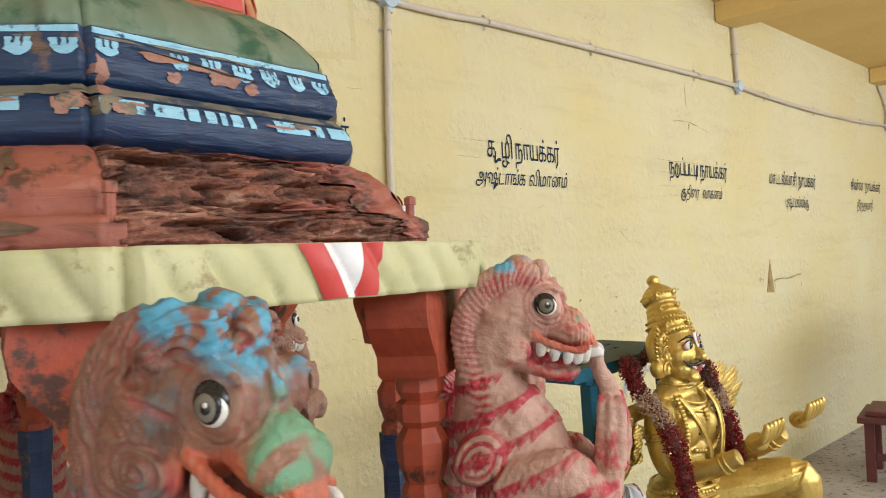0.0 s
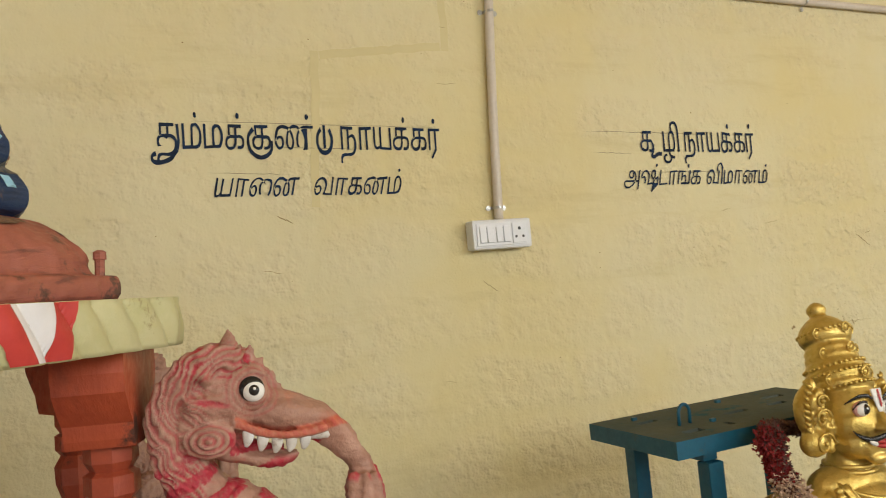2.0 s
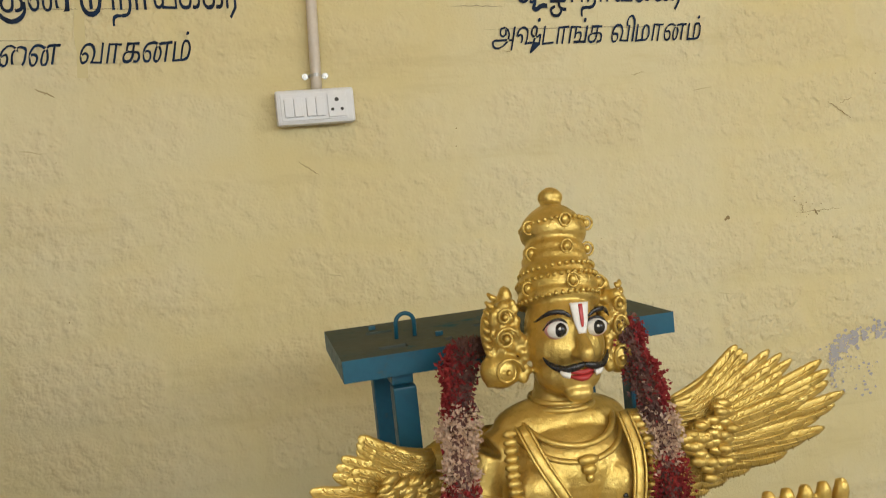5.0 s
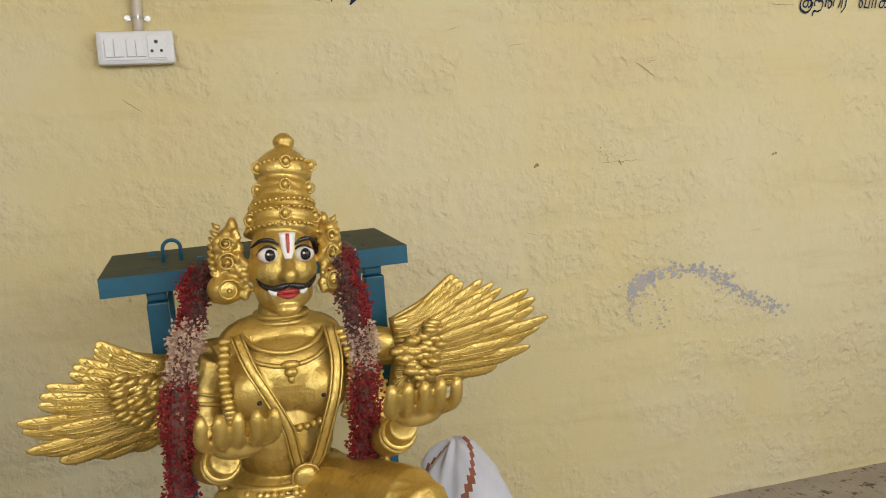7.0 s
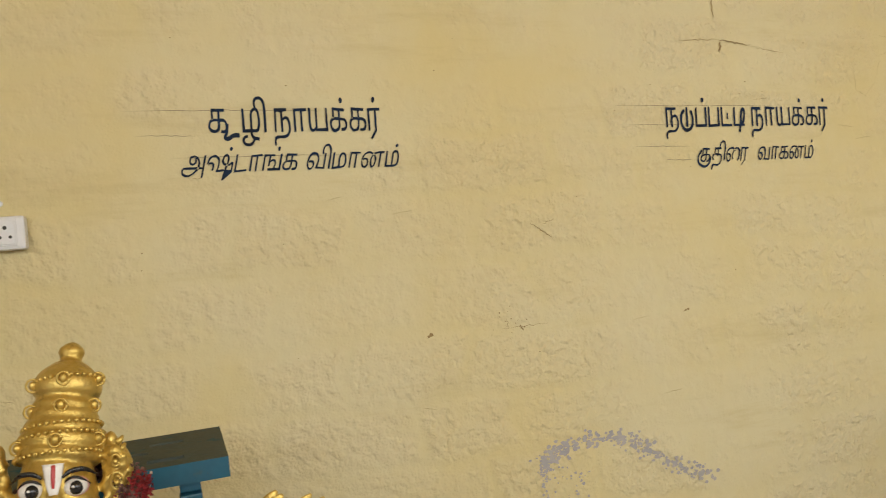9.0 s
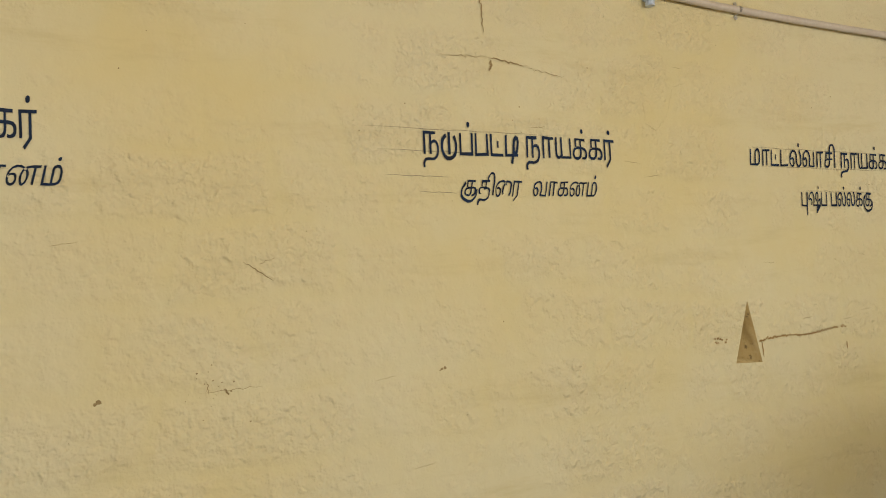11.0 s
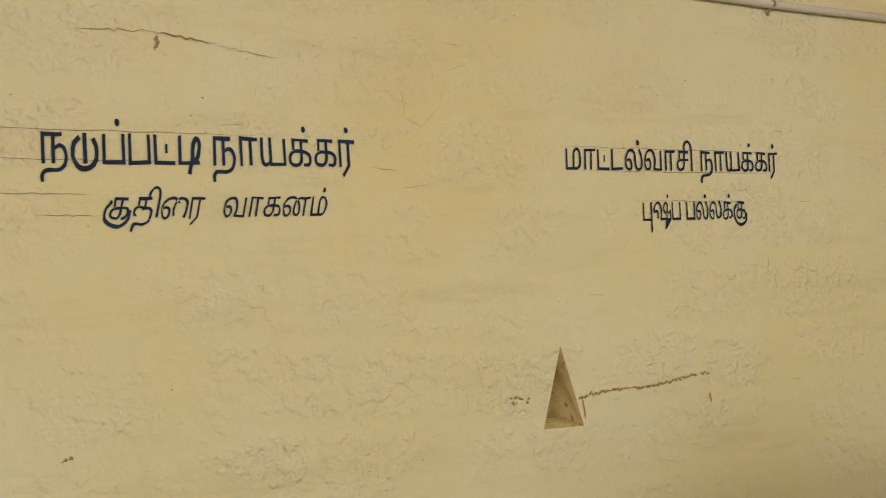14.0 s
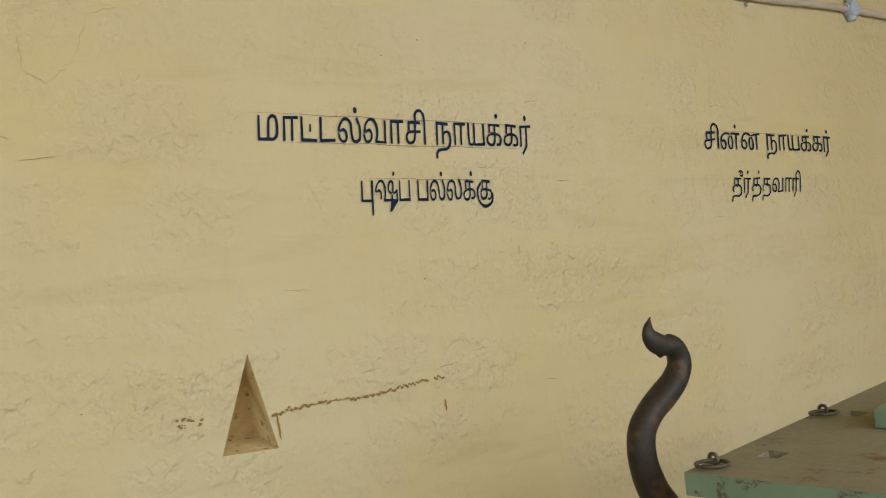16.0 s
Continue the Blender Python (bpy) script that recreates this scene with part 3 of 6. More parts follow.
for a, b in (((1.088, 2.62), (1.088, 2.022)), ((1.077, 2.033), (0.733, 1.99)), ((0.722, 1.999), (0.70, 1.60))):
    ribbon(bm, wander(a, b, 16, 0.006, a[0]), 0.022, on_wall(0.0008 + 0.0004 * ((a[1] < 2.5) + (a[0] < 1))))
tagged(part("shaded_chase_line", bm, PATCHC), "stepped line of an old filled cable chase, its edge shading painted as a darker strip", "plaster repair", kind="structure")
bm = bmesh.new()
for x, z, w in ((0.40, 1.812, 0.66), (0.55, 1.752, 0.3), (0.44, 1.688, 0.2), (1.52, 1.808, 0.5), (1.55, 1.744, 0.14), (1.63, 1.686, 0.5), (2.94, 1.812, 0.6), (2.98, 1.752, 0.4), (3.0, 1.684, 0.2), (3.1, 1.64, 0.12), (4.33, 1.802, 0.8), (4.6, 1.655, 0.4), (4.4, 1.738, 0.7), (5.85, 1.808, 0.7)):
    ribbon(bm, wander((x, z), (x + w, z - 0.004), 12, 0.0035, x), 0.0013, on_wall(0.0016), taper=True)
tagged(part("guide_lines", bm, PENCIL), "thin ruled guide lines for the lettering", "guide lines", kind="structure")


# ---- painted Tamil lettering ----
EXTRA = {"து": ("த", [[(0.80, 0.54), (0.83, 0.25), (0.79, -0.02)], [(0.79, -0.02), (0.55, -0.20), (0.20, -0.30), (-0.08, -0.28), (-0.13, -0.16), (0.02, -0.10)]]),
         "கு": ("க", [[(0.10, 0.46), (-0.10, 0.28), (-0.08, 0.02), (0.16, -0.16), (0.50, -0.18), (0.78, -0.04), (0.80, 0.20)]]),
         "டு": ("", [[(0.30, 0.56), (0.30, 0.02)], [(0.17, 0.48), (0.02, 0.36), (0.0, 0.12), (0.14, -0.05), (0.38, -0.07), (0.57, 0.06), (0.60, 0.30), (0.50, 0.47)]]),
         "கூ": ("க", [[(0.78, 0.2), (0.74, 0.0), (0.64, -0.10), (0.80, -0.13), (1.0, -0.06), (1.24, -0.06)]]),
         "டி": ("ட", [[(0.42, 0.03), (0.60, 0.12), (0.70, 0.34), (0.63, 0.50), (0.52, 0.40), (0.47, 0.10), (0.38, -0.18)]]),
         "பு": ("ப", [[(0.66, 0.56), (0.66, -0.36)]]),
         "ட்": ("ட", [[(0.40, 0.30), (0.46, 0.30)]])}


def inside(p, ring):
    hit = False
    for a, b in zip(ring, ring[1:] + ring[:1]):
        if (a.y > p.y) != (b.y > p.y) and p.x < (b.x - a.x) * (p.y - a.y) / (b.y - a.y) + a.x:
            hit = not hit
    return hit


def glyph(text, swell):
    """The outlines of a cluster of letters, each filled with its own holes."""
    cu = bpy.data.curves.new("glyph", "FONT")
    cu.body, cu.offset, cu.resolution_u, cu.fill_mode = text, swell, 4, "NONE"
    ob = new("glyph", cu)
    bpy.context.view_layer.update()
    me = bpy.data.meshes.new_from_object(ob.evaluated_get(bpy.context.evaluated_depsgraph_get()))
    bpy.data.objects.remove(ob)
    bpy.data.curves.remove(cu)
    nxt = {}
    for e in me.edges:
        for p, q in (e.vertices, tuple(e.vertices)[::-1]):
            nxt.setdefault(p, []).append(q)
    seen, rings = set(), []
    for s in sorted(nxt):
        if s in seen:
            continue
        chain, cur = [s], s
        seen.add(s)
        while True:
            ahead = [q for q in nxt[cur] if q not in seen]
            if not ahead:
                break
            cur = min(ahead, key=lambda q: abs(q - cur))
            seen.add(cur)
            chain.append(cur)
        if len(chain) > 2:
            rings.append([me.vertices[k].co.copy() for k in chain])
    bpy.data.meshes.remove(me)
    area = [sum(p.x * q.y - q.x * p.y for p, q in zip(r, r[1:] + r[:1])) / 2 for r in rings]
    sign = 1 if max(area, key=abs) > 0 else -1
    bm = bmesh.new()
    for r, ar in zip(rings, area):
        if ar * sign <= 0:
            continue
        group = [r] + [h for h, ah in zip(rings, area) if ah * sign < 0 and sum(inside(p, r) for p in h) > len(h) * 0.6]
        edges = []
        for ring in group:
            vs = [bm.verts.new(p) for p in ring]
            edges += [bm.edges.new((p, q)) for p, q in zip(vs, vs[1:] + vs[:1])]
        bmesh.ops.triangle_fill(bm, use_beauty=True, edges=edges)
    out = bpy.data.meshes.new("glyph")
    bm.to_mesh(out)
    bm.free()
    return out


def lettering(tokens, x0, x1, base, height, slant, seed, label):
    """One painted line, spread from x0 to x1, its letters height tall over base."""
    bm = bmesh.new()
    pen = 0.0
    for tok in tokens:
        if tok == " ":
            pen += 0.36 if slant > 0.2 else 0.32 if slant > 0 else 0.20
            continue
        root, strokes = EXTRA.get(tok, (tok, []))
        start = len(bm.verts)
        if root:
            me = glyph(root, 0.061 if slant < 0.2 else 0.070)
            bm.from_mesh(me)
            bpy.data.meshes.remove(me)
        bm.verts.ensure_lookup_table()
        own = bm.verts[start:]
        for st in strokes:
            ribbon(bm, smooth_path(st, 16) if len(st) > 2 else st, 0.17 if tok == "ட்" else 0.104, lambda a, b: (a, b, 0))
        bm.verts.ensure_lookup_table()
        own = bm.verts[start:]
        lo, hi = min(v.co.x for v in own), max(v.co.x for v in own)
        for v in own:
            v.co.x += pen - lo
        pen += hi - lo + 0.085
    bm.verts.ensure_lookup_table()
    width = max(v.co.x for v in bm.verts)
    for v in bm.verts:
        x, z = v.co.x, v.co.y
        jig = Vector((x * 2.3, z * 2.3, seed))
        x += slant * z
        v.co = (x0 + (x1 - x0) * x / width + 0.0015 * noise.noise(jig * 2), 0, base + height / 0.555 * z + 0.0035 * noise.noise(jig) + 0.0012 * noise.noise(jig * 4))
        v.co.y = WY + max(0, relief(v.co.x, v.co.z)) - 0.0027
    return tagged(part("painted_lettering", bm, INK), label, "lettering", "lettering on the wall", kind="structure")


TAIL = ["நா", "ய", "க்", "க", "ர்"]
L1, L2 = "hand-painted dark blue Tamil name on the yellow wall", "smaller slanted dark blue Tamil words under a name"
lettering(["து", "ம்", "ம", "க்", "கு", "ண்", "டு", " "] + TAIL, 0.314, 1.054, 1.746, 0.060, 0.0, 1, L1)
lettering(["யா", "ை", "ன", " ", " ", "வா", "க", "ன", "ம்"], 0.450, 0.928, 1.630, 0.045, 0.36, 2, L2)
lettering(["கூ", "ழி", " "] + TAIL, 1.726, 2.187, 1.747, 0.064, 0.0, 3, L1)
lettering(["அ", "ஷ்", "டா", "ங்", "க", " ", "வி", "மா", "ன", "ம்"], 1.650, 2.228, 1.645, 0.044, 0.34, 4, L2)
lettering(["ந", "டு", "ப்", "ப", "ட்", "டி", " "] + TAIL, 3.115, 3.769, 1.741, 0.063, 0.0, 5, L1)
lettering(["கு", "தி", "ை", "ர", " ", " ", "வா", "க", "ன", "ம்"], 3.223, 3.690, 1.629, 0.044, 0.34, 6, L2)
lettering(["மா", "ட்", "ட", "ல்", "வா", "சி", " "] + TAIL, 4.355, 5.125, 1.740, 0.058, 0.08, 7, L1)
lettering(["பு", "ஷ்", "ப", " ", "ப", "ல்", "ல", "க்", "கு"], 4.597, 4.983, 1.600, 0.050, 0.08, 8, L2)
lettering(["சி", "ன்", "ன", " "] + TAIL, 5.846, 6.561, 1.748, 0.056, 0.08, 9, L1)
lettering(["தீ", "ர்", "த்", "த", "வா", "ரி"], 5.962, 6.342, 1.603, 0.050, 0.25, 10, L2)


# ---- conduit, junction boxes and the switchboard ----
PY, PR = WY - 0.0155, 0.0125


def clamp(parent, c, along):
    """A saddle clip with two screw ears over a pipe."""
    bm = bmesh.new()
    rot = 0 if along == "x" else 90
    arch = [(-0.0036, -0.030, -0.0145), (-0.0036, -0.016, -0.0135)] + [(-0.0036, -0.0142 * math.cos(a), -0.013 + 0.0285 * math.sin(a)) for a in np.linspace(0.15, math.pi - 0.15, 9)] + [(-0.0036, 0.016, -0.0135), (-0.0036, 0.030, -0.0145)]
    prev = None
    m = pose(*c, 90, 0, 0) @ pose(0, 0, 0, 0, 0, rot)
    for a in arch:
        row = [bm.verts.new(m @ Vector((a[0] * s, a[1], a[2] + d))) for s in (1, -1) for d in (0, 0.0016)]
        if prev:
            for i, j in ((0, 2), (2, 3), (3, 1), (1, 0)):
                bm.faces.new((prev[i], prev[j], row[j], row[i]))
        prev = row
    for s in (-1, 1):
        lathe(bm, m @ Vector((0, 0.0235 * s, -0.0145)), m @ Vector((0, 0.0235 * s, -0.0095)), [(0, 0.0075), (0.5, 0.0075), (0.55, 0.004), (1, 0.0035)], 10)
    part("clip", bm, STEEL, parent, "galvanised saddle clip")


def conduit(pts, label, clips, along):
    root = thing("conduit", label, "conduit", "electrical conduit")
    bm = bmesh.new()
    tube(bm, [(*p, PR) for p in smooth_path(pts, 40)], 0, 12)
    part("pipe", bm, PVC, root, smooth=True)
    for c in clips:
        clamp(root, c, along)
    return root


conduit([(X0, PY, 2.245), (-1, PY, 2.247), (1.235, PY, 2.24), (1.74, PY, 2.257), (2.46, PY, 2.268), (3.43, PY, 2.279), (3.95, PY, 2.281), (4.33, PY, 2.267), (5.15, PY, 2.258), (6.14, PY, 2.272), (6.77, PY, 2.30), (8, PY, 2.30), (X1, PY, 2.30)],
        "long cream plastic conduit clipped along the wall", [(x, PY, z) for x, z in ((-0.4, 2.245), (0.35, 2.244), (1.74, 2.256), (2.46, 2.268), (3.43, 2.279), (4.33, 2.268), (5.15, 2.258), (6.14, 2.272), (7.4, 2.30))], "x")
conduit([(1.230, PY, 2.225), (1.220, PY, 2.0), (1.213, PY, 1.8), (1.208, PY, 1.55)], "cream plastic conduit dropping to the switchboard", [(1.2265, PY, 2.135), (1.2085, PY, 1.585)], "z")
conduit([(3.93, PY, 2.30), (3.925, PY, 2.45), (3.915, PY, 2.614)], "cream plastic conduit rising to the beam", [(3.924, PY, 2.46)], "z")
conduit([(6.775, PY, 2.32), (6.77, PY, 2.45), (6.60, PY, 2.614)], "cream plastic conduit rising to the beam", [(6.76, PY, 2.47)], "z")


def junction(x, z):
    root = thing("junction_box", "pale blue round plastic conduit junction box", "junction box", "electrical junctions")
    bm = bmesh.new()
    lathe(bm, (x, WY, z), (x, WY - 0.036, z), [(0, 0.030), (0.8, 0.030), (0.81, 0.032), (0.96, 0.031), (1, 0.028)], 20)
    part("body", bm, JBOX, root)
    for dx, dz in ((1, 0), (-1, 0), (0, 1), (0, -1)):
        bm = bmesh.new()
        lathe(bm, (x + dx * 0.024, PY, z + dz * 0.024), (x + dx * 0.046, PY, z + dz * 0.046), [(0, 0.0155), (1, 0.0152)], 12)
        part("collar", bm, JBOX, root)


for jx, jz in ((1.233, 2.243), (3.938, 2.282), (6.775, 2.302)):
    junction(jx, jz)


def switchboard():
    root = thing("switchboard", "white plastic switchboard with four switches and a socket", "switchboard")
    tilt = pose(1.2, 0, 1.511, 0, -1.2, 0)
    bm = bmesh.new()
    box(bm, -0.090, 0.090, WY - 0.046, WY - 0.001, -0.040, 0.040, 0.007, tilt)
    part("case", bm, WHITEP, root)
    bm = bmesh.new()
    box(bm, -0.080, 0.072, WY - 0.0495, WY - 0.0455, -0.031, 0.031, 0.0015, tilt)
    part("faceplate", bm, WHITEP, root)
    for k, x in enumerate((-0.062, -0.040, -0.012, 0.010)):
        bm = bmesh.new()
        vs = box(bm, x - 0.0095, x + 0.0095, WY - 0.0525, WY - 0.049, -0.022, 0.022, 0.0012)
        for v in vs:
            if v.co.y < WY - 0.0515:
                v.co.y += 0.05 * v.co.z
        bmesh.ops.transform(bm, matrix=tilt, verts=vs)
        sw = part("switch", bm, WHITEP, root)
        bm = bmesh.new()
        box(bm, x - 0.0095, x + 0.0105, WY - 0.0498, WY - 0.0492, -0.0235, -0.0224, 0, tilt)
        box(bm, x - 0.0105, x - 0.0097, WY - 0.0498, WY - 0.0492, -0.022, 0.018, 0, tilt)
        part("gap", bm, GAPP, sw)
    bm = bmesh.new()
    box(bm, 0.027, 0.069, WY - 0.0535, WY - 0.049, -0.027, 0.027, 0.0015, tilt)
    so = part("socket", bm, WHITEP, root)
    for x, z, r in ((0.048, 0.012, 0.0048), (0.037, -0.010, 0.0038), (0.059, -0.010, 0.0038)):
        bm = bmesh.new()
        lathe(bm, tilt @ Vector((x, WY - 0.0525, z)), tilt @ Vector((x, WY - 0.0541, z)), [(0, r), (1, r)], 12)
        part("pin_hole", bm, DARKP, so)


switchboard()


# ---- the eight-sided carved pavilion ----
PC, PT, GIRTH = Vector((-0.25, 1.016)), -60.6, 1.062
PAV = thing("carved_pavilion", "old eight-sided painted wooden temple pavilion with a tiered roof", "pavilion", at=(PC.x, PC.y, 0))
TO_PAV = Matrix.Translation((-PC.x, -PC.y, 0))


def corner(r, k):
    """A corner of the eight-sided plan, for an inner radius r before the girth."""
    a, r = radians(PT + 45 * k), r * GIRTH
    return Vector((r * math.cos(a), r * math.sin(a)))


def panel(name, i, profile, mats, wave=None, nu=64, nv=14, label="", decals=None):
    """One side of a tier, swept up an (r, z) profile, with carved relief; decals adds painted patches on its face."""
    bm = bmesh.new()
    rows = smooth_path(profile, nv + 1)

    def place(u, v, off=0.0):
        w = min(max(v, 0.0), 1.0) * nv
        k = min(int(w), nv - 1)
        r = rows[k][0] + (rows[k + 1][0] - rows[k][0]) * (w - k)
        z = rows[k][1] + (rows[k + 1][1] - rows[k][1]) * (w - k)
        a, b = corner(r, i), corner(r, i + 1)
        nrm = (a + b).normalized()
        split = 0.03 if (i == 7 and u < 0.016) or (i == 6 and u > 0.986) else 0.0
        p = a + (b - a) * u + nrm * ((wave(u, v) if wave else 0.0) + off - split)
        return Vector((p.x, p.y, z + off * 0.3))

    grid = []
    for j in range(-1, nv + 2):
        row = []
        for k in range(nu + 1):
            q = place(k / nu, min(max(j, 0), nv) / nv)
            if j in (-1, nv + 1):
                a, b = corner(1, i), corner(1, i + 1)
                nrm = (a + b).normalized()
                q = Vector((q.x - nrm.x * 0.035, q.y - nrm.y * 0.035, q.z))
            row.append(bm.verts.new(q))
        grid.append(row)
    for j in range(nv + 2):
        for k in range(nu):
            bm.faces.new((grid[j][k], grid[j][k + 1], grid[j + 1][k + 1], grid[j + 1][k])).smooth = True
    if decals:
        decals(bm, place, i)
    return part(name, bm, mats, PAV, label)


def strip(bm, place, left, right, v0, v1, mi, n=8, m=14, off=0.0016):
    """A painted patch between two edges u = left(v), right(v)."""
    g = []
    for j in range(m + 1):
        v = v0 + (v1 - v0) * j / m
        a, b = left(v), right(v)
        g.append([bm.verts.new(place(a + (b - a) * k / n, v, off)) for k in range(n + 1)])
    for j in range(m):
        for k in range(n):
            f = bm.faces.new((g[j][k], g[j][k + 1], g[j + 1][k + 1], g[j + 1][k]))
            f.material_index, f.smooth = mi, True


def blot(bm, place, u, v, ru, rv, mi, seed, off=0.0013, rough=0.25):
    """A round painted or bare patch with a ragged rim."""
    c = bm.verts.new(place(u, v, off))
    rings = []
    for f in (0.55, 1.0):
        ring = []
        for k in range(18):
            a = k * math.tau / 18
            w = f * (1 + rough * nz(math.cos(a) * 1.6 + seed * 3.1, math.sin(a) * 1.6, seed))
            ring.append(bm.verts.new(place(u + ru * w * math.cos(a), v + rv * w * math.sin(a), off)))
        rings.append(ring)
    for k in range(18):
        q = (k + 1) % 18
        bm.faces.new((c, rings[0][k], rings[0][q])).material_index = mi
        bm.faces.new((rings[0][k], rings[1][k], rings[1][q], rings[0][q])).material_index = mi


def nz(*v):
    return noise.noise(Vector(v))


def mark(bm, place, i):
    """The white and red forehead mark of the fascia."""
    mid = lambda v: 0.49 - 0.02 * (v - 0.5)
    strip(bm, place, lambda v: mid(v) - 0.013 - 0.046 * v, lambda v: mid(v) + 0.013 + 0.046 * v, 0.02, 0.98, 2, 30, 12)
    for s in (-1, 1):
        strip(bm, place, lambda v: mid(v) + s * (0.0135 + 0.0465 * v), lambda v: mid(v) + s * (0.074 + 0.050 * v + 0.004 * nz(v * 5, i, s)), 0.02, 0.98, 1, 24, 12)


def petals(bm, place, i):
    """A light line above a row of hanging petals, much of it flaked."""
    strip(bm, place, lambda v: 0.01, lambda v: 0.99, 0.87, 0.975, 1, 90, 2, 0.0009)
    rnd = random.Random(i + 40)
    for k in range(8):
        u = (k + 0.5) / 8
        if rnd.random() < 0.1:
            continue
        w, low, seed = rnd.uniform(0.034, 0.040), rnd.uniform(0.52, 0.58), i * 9 + k
        half = lambda v: w * min(1, max(0.05, (v - low) / 0.09)) ** 0.5
        strip(bm, place, lambda v: u - half(v) * (1 + 0.25 * nz(v * 14, seed, 1)), lambda v: u + half(v) * (1 + 0.25 * nz(v * 14, seed, 4)), low, 0.80 + rnd.uniform(-0.03, 0.03), 1, 8, 18, 0.0009)
        for o in (-0.35, 0.3):
            strip(bm, place, lambda v: u + o * w - 0.14 * w * (0.6 + nz(v * 20, seed, o)), lambda v: u + o * w + 0.16 * w * (0.7 + nz(v * 17, seed, o + 2)), 0.66 + rnd.uniform(-0.03, 0.04), 0.835, 0, 3, 10, 0.0014)
    for k in range(2):
        blot(bm, place, rnd.uniform(0.08, 0.92), rnd.uniform(0.28, 0.5), rnd.uniform(0.02, 0.05), rnd.uniform(0.05, 0.10), 3, i * 5 + k, 0.0014, 0.5)
    if i == 7:
        for u, v, ru, rv in ((0.24, 0.66, 0.075, 0.07), (0.47, 0.52, 0.065, 0.12), (0.38, 0.60, 0.06, 0.05), (0.03, 0.30, 0.03, 0.20)):
            blot(bm, place, u, v, ru, rv, 3, u * 40, 0.0016, 0.55)
        strip(bm, place, lambda v: 0.13 + (0.76 - v) * 1.9, lambda v: 0.15 + (0.76 - v) * 2.3, 0.55, 0.76, 4, 4, 18, 0.0022)
    for k in range(4):
        blot(bm, place, rnd.uniform(0.05, 0.95), rnd.uniform(0.80, 0.86), rnd.uniform(0.03, 0.10), 0.02, 2, i * 5 + k, 0.0014, 0.6)


def dashes(bm, place, i):
    rnd = random.Random(i + 60)
    strip(bm, place, lambda v: 0.0, lambda v: 1.0, 0.80, 0.99, 2, 60, 4, 0.0006)
    u = 0.02
    while u < 0.95:
        w = rnd.choice((0.012, 0.02, 0.02, 0.05, 0.075))
        if rnd.random() < 0.85:
            seed, mid = u * 50 + i, u + w
            strip(bm, place, lambda v: mid - w * (1 + 0.10 * nz(v * 16, seed, 1)), lambda v: mid + w * (1 + 0.10 * nz(v * 16, seed, 3)), 0.56, 0.74, 1, 10, 8, 0.0010)
        u += 2 * w + rnd.uniform(0.008, 0.03)
    if i in (6, 7):
        for k in range(5):
            blot(bm, place, (0.02 + 0.02 * k) if i == 7 else 0.98 - 0.02 * k, rnd.uniform(0.55, 0.95), 0.03, rnd.uniform(0.06, 0.14), 3 if k % 2 else 2, k + i, 0.0016, 0.7)
    for k in range(7):
        blot(bm, place, rnd.uniform(0.03, 0.97), rnd.uniform(0.62, 0.80), rnd.uniform(0.02, 0.07), rnd.uniform(0.015, 0.04), 2 if k % 3 else 3, i * 5 + k + 0.4, 0.0014, 0.6)


def borders(bm, place, i):
    strip(bm, place, lambda v: 0.02, lambda v: 0.98, 0.02, 0.09, 1, 30, 2)
    strip(bm, place, lambda v: 0.06, lambda v: 0.94, 0.24, 0.28, 1, 30, 2)


def scars(bm, place, i):
    rnd = random.Random(i + 80)
    for k in range(7):
        blot(bm, place, rnd.uniform(0.05, 0.95), rnd.uniform(0.1, 0.9), rnd.uniform(0.02, 0.09), rnd.uniform(0.03, 0.12), 1, i * 3 + k, 0.0016, 0.7)


def leftover(bm, place, i):
    """Red paint that still clings to the rotten side."""
    strip(bm, place, lambda v: 0.93 - 0.30 * v + 0.07 * nz(v * 6, 1, 1) + 0.04 * nz(v * 19, 2, 1) + 0.02 * nz(v * 45, 2, 5), lambda v: 0.997, 0.03, 0.985, 1, 26, 44, 0.004)
    strip(bm, place, lambda v: 0.30 + 0.6 * (0.985 - v) / 0.12 * 0.4 + 0.08 * nz(v * 22, 2, 1), lambda v: 0.70, 0.87, 0.985, 1, 40, 10, 0.004)
    strip(bm, place, lambda v: 0.50 + 0.05 * nz(v * 20, 3, 1), lambda v: 0.76 + 0.05 * nz(v * 20, 5, 1), 0.34, 0.44, 1, 20, 8, 0.006)


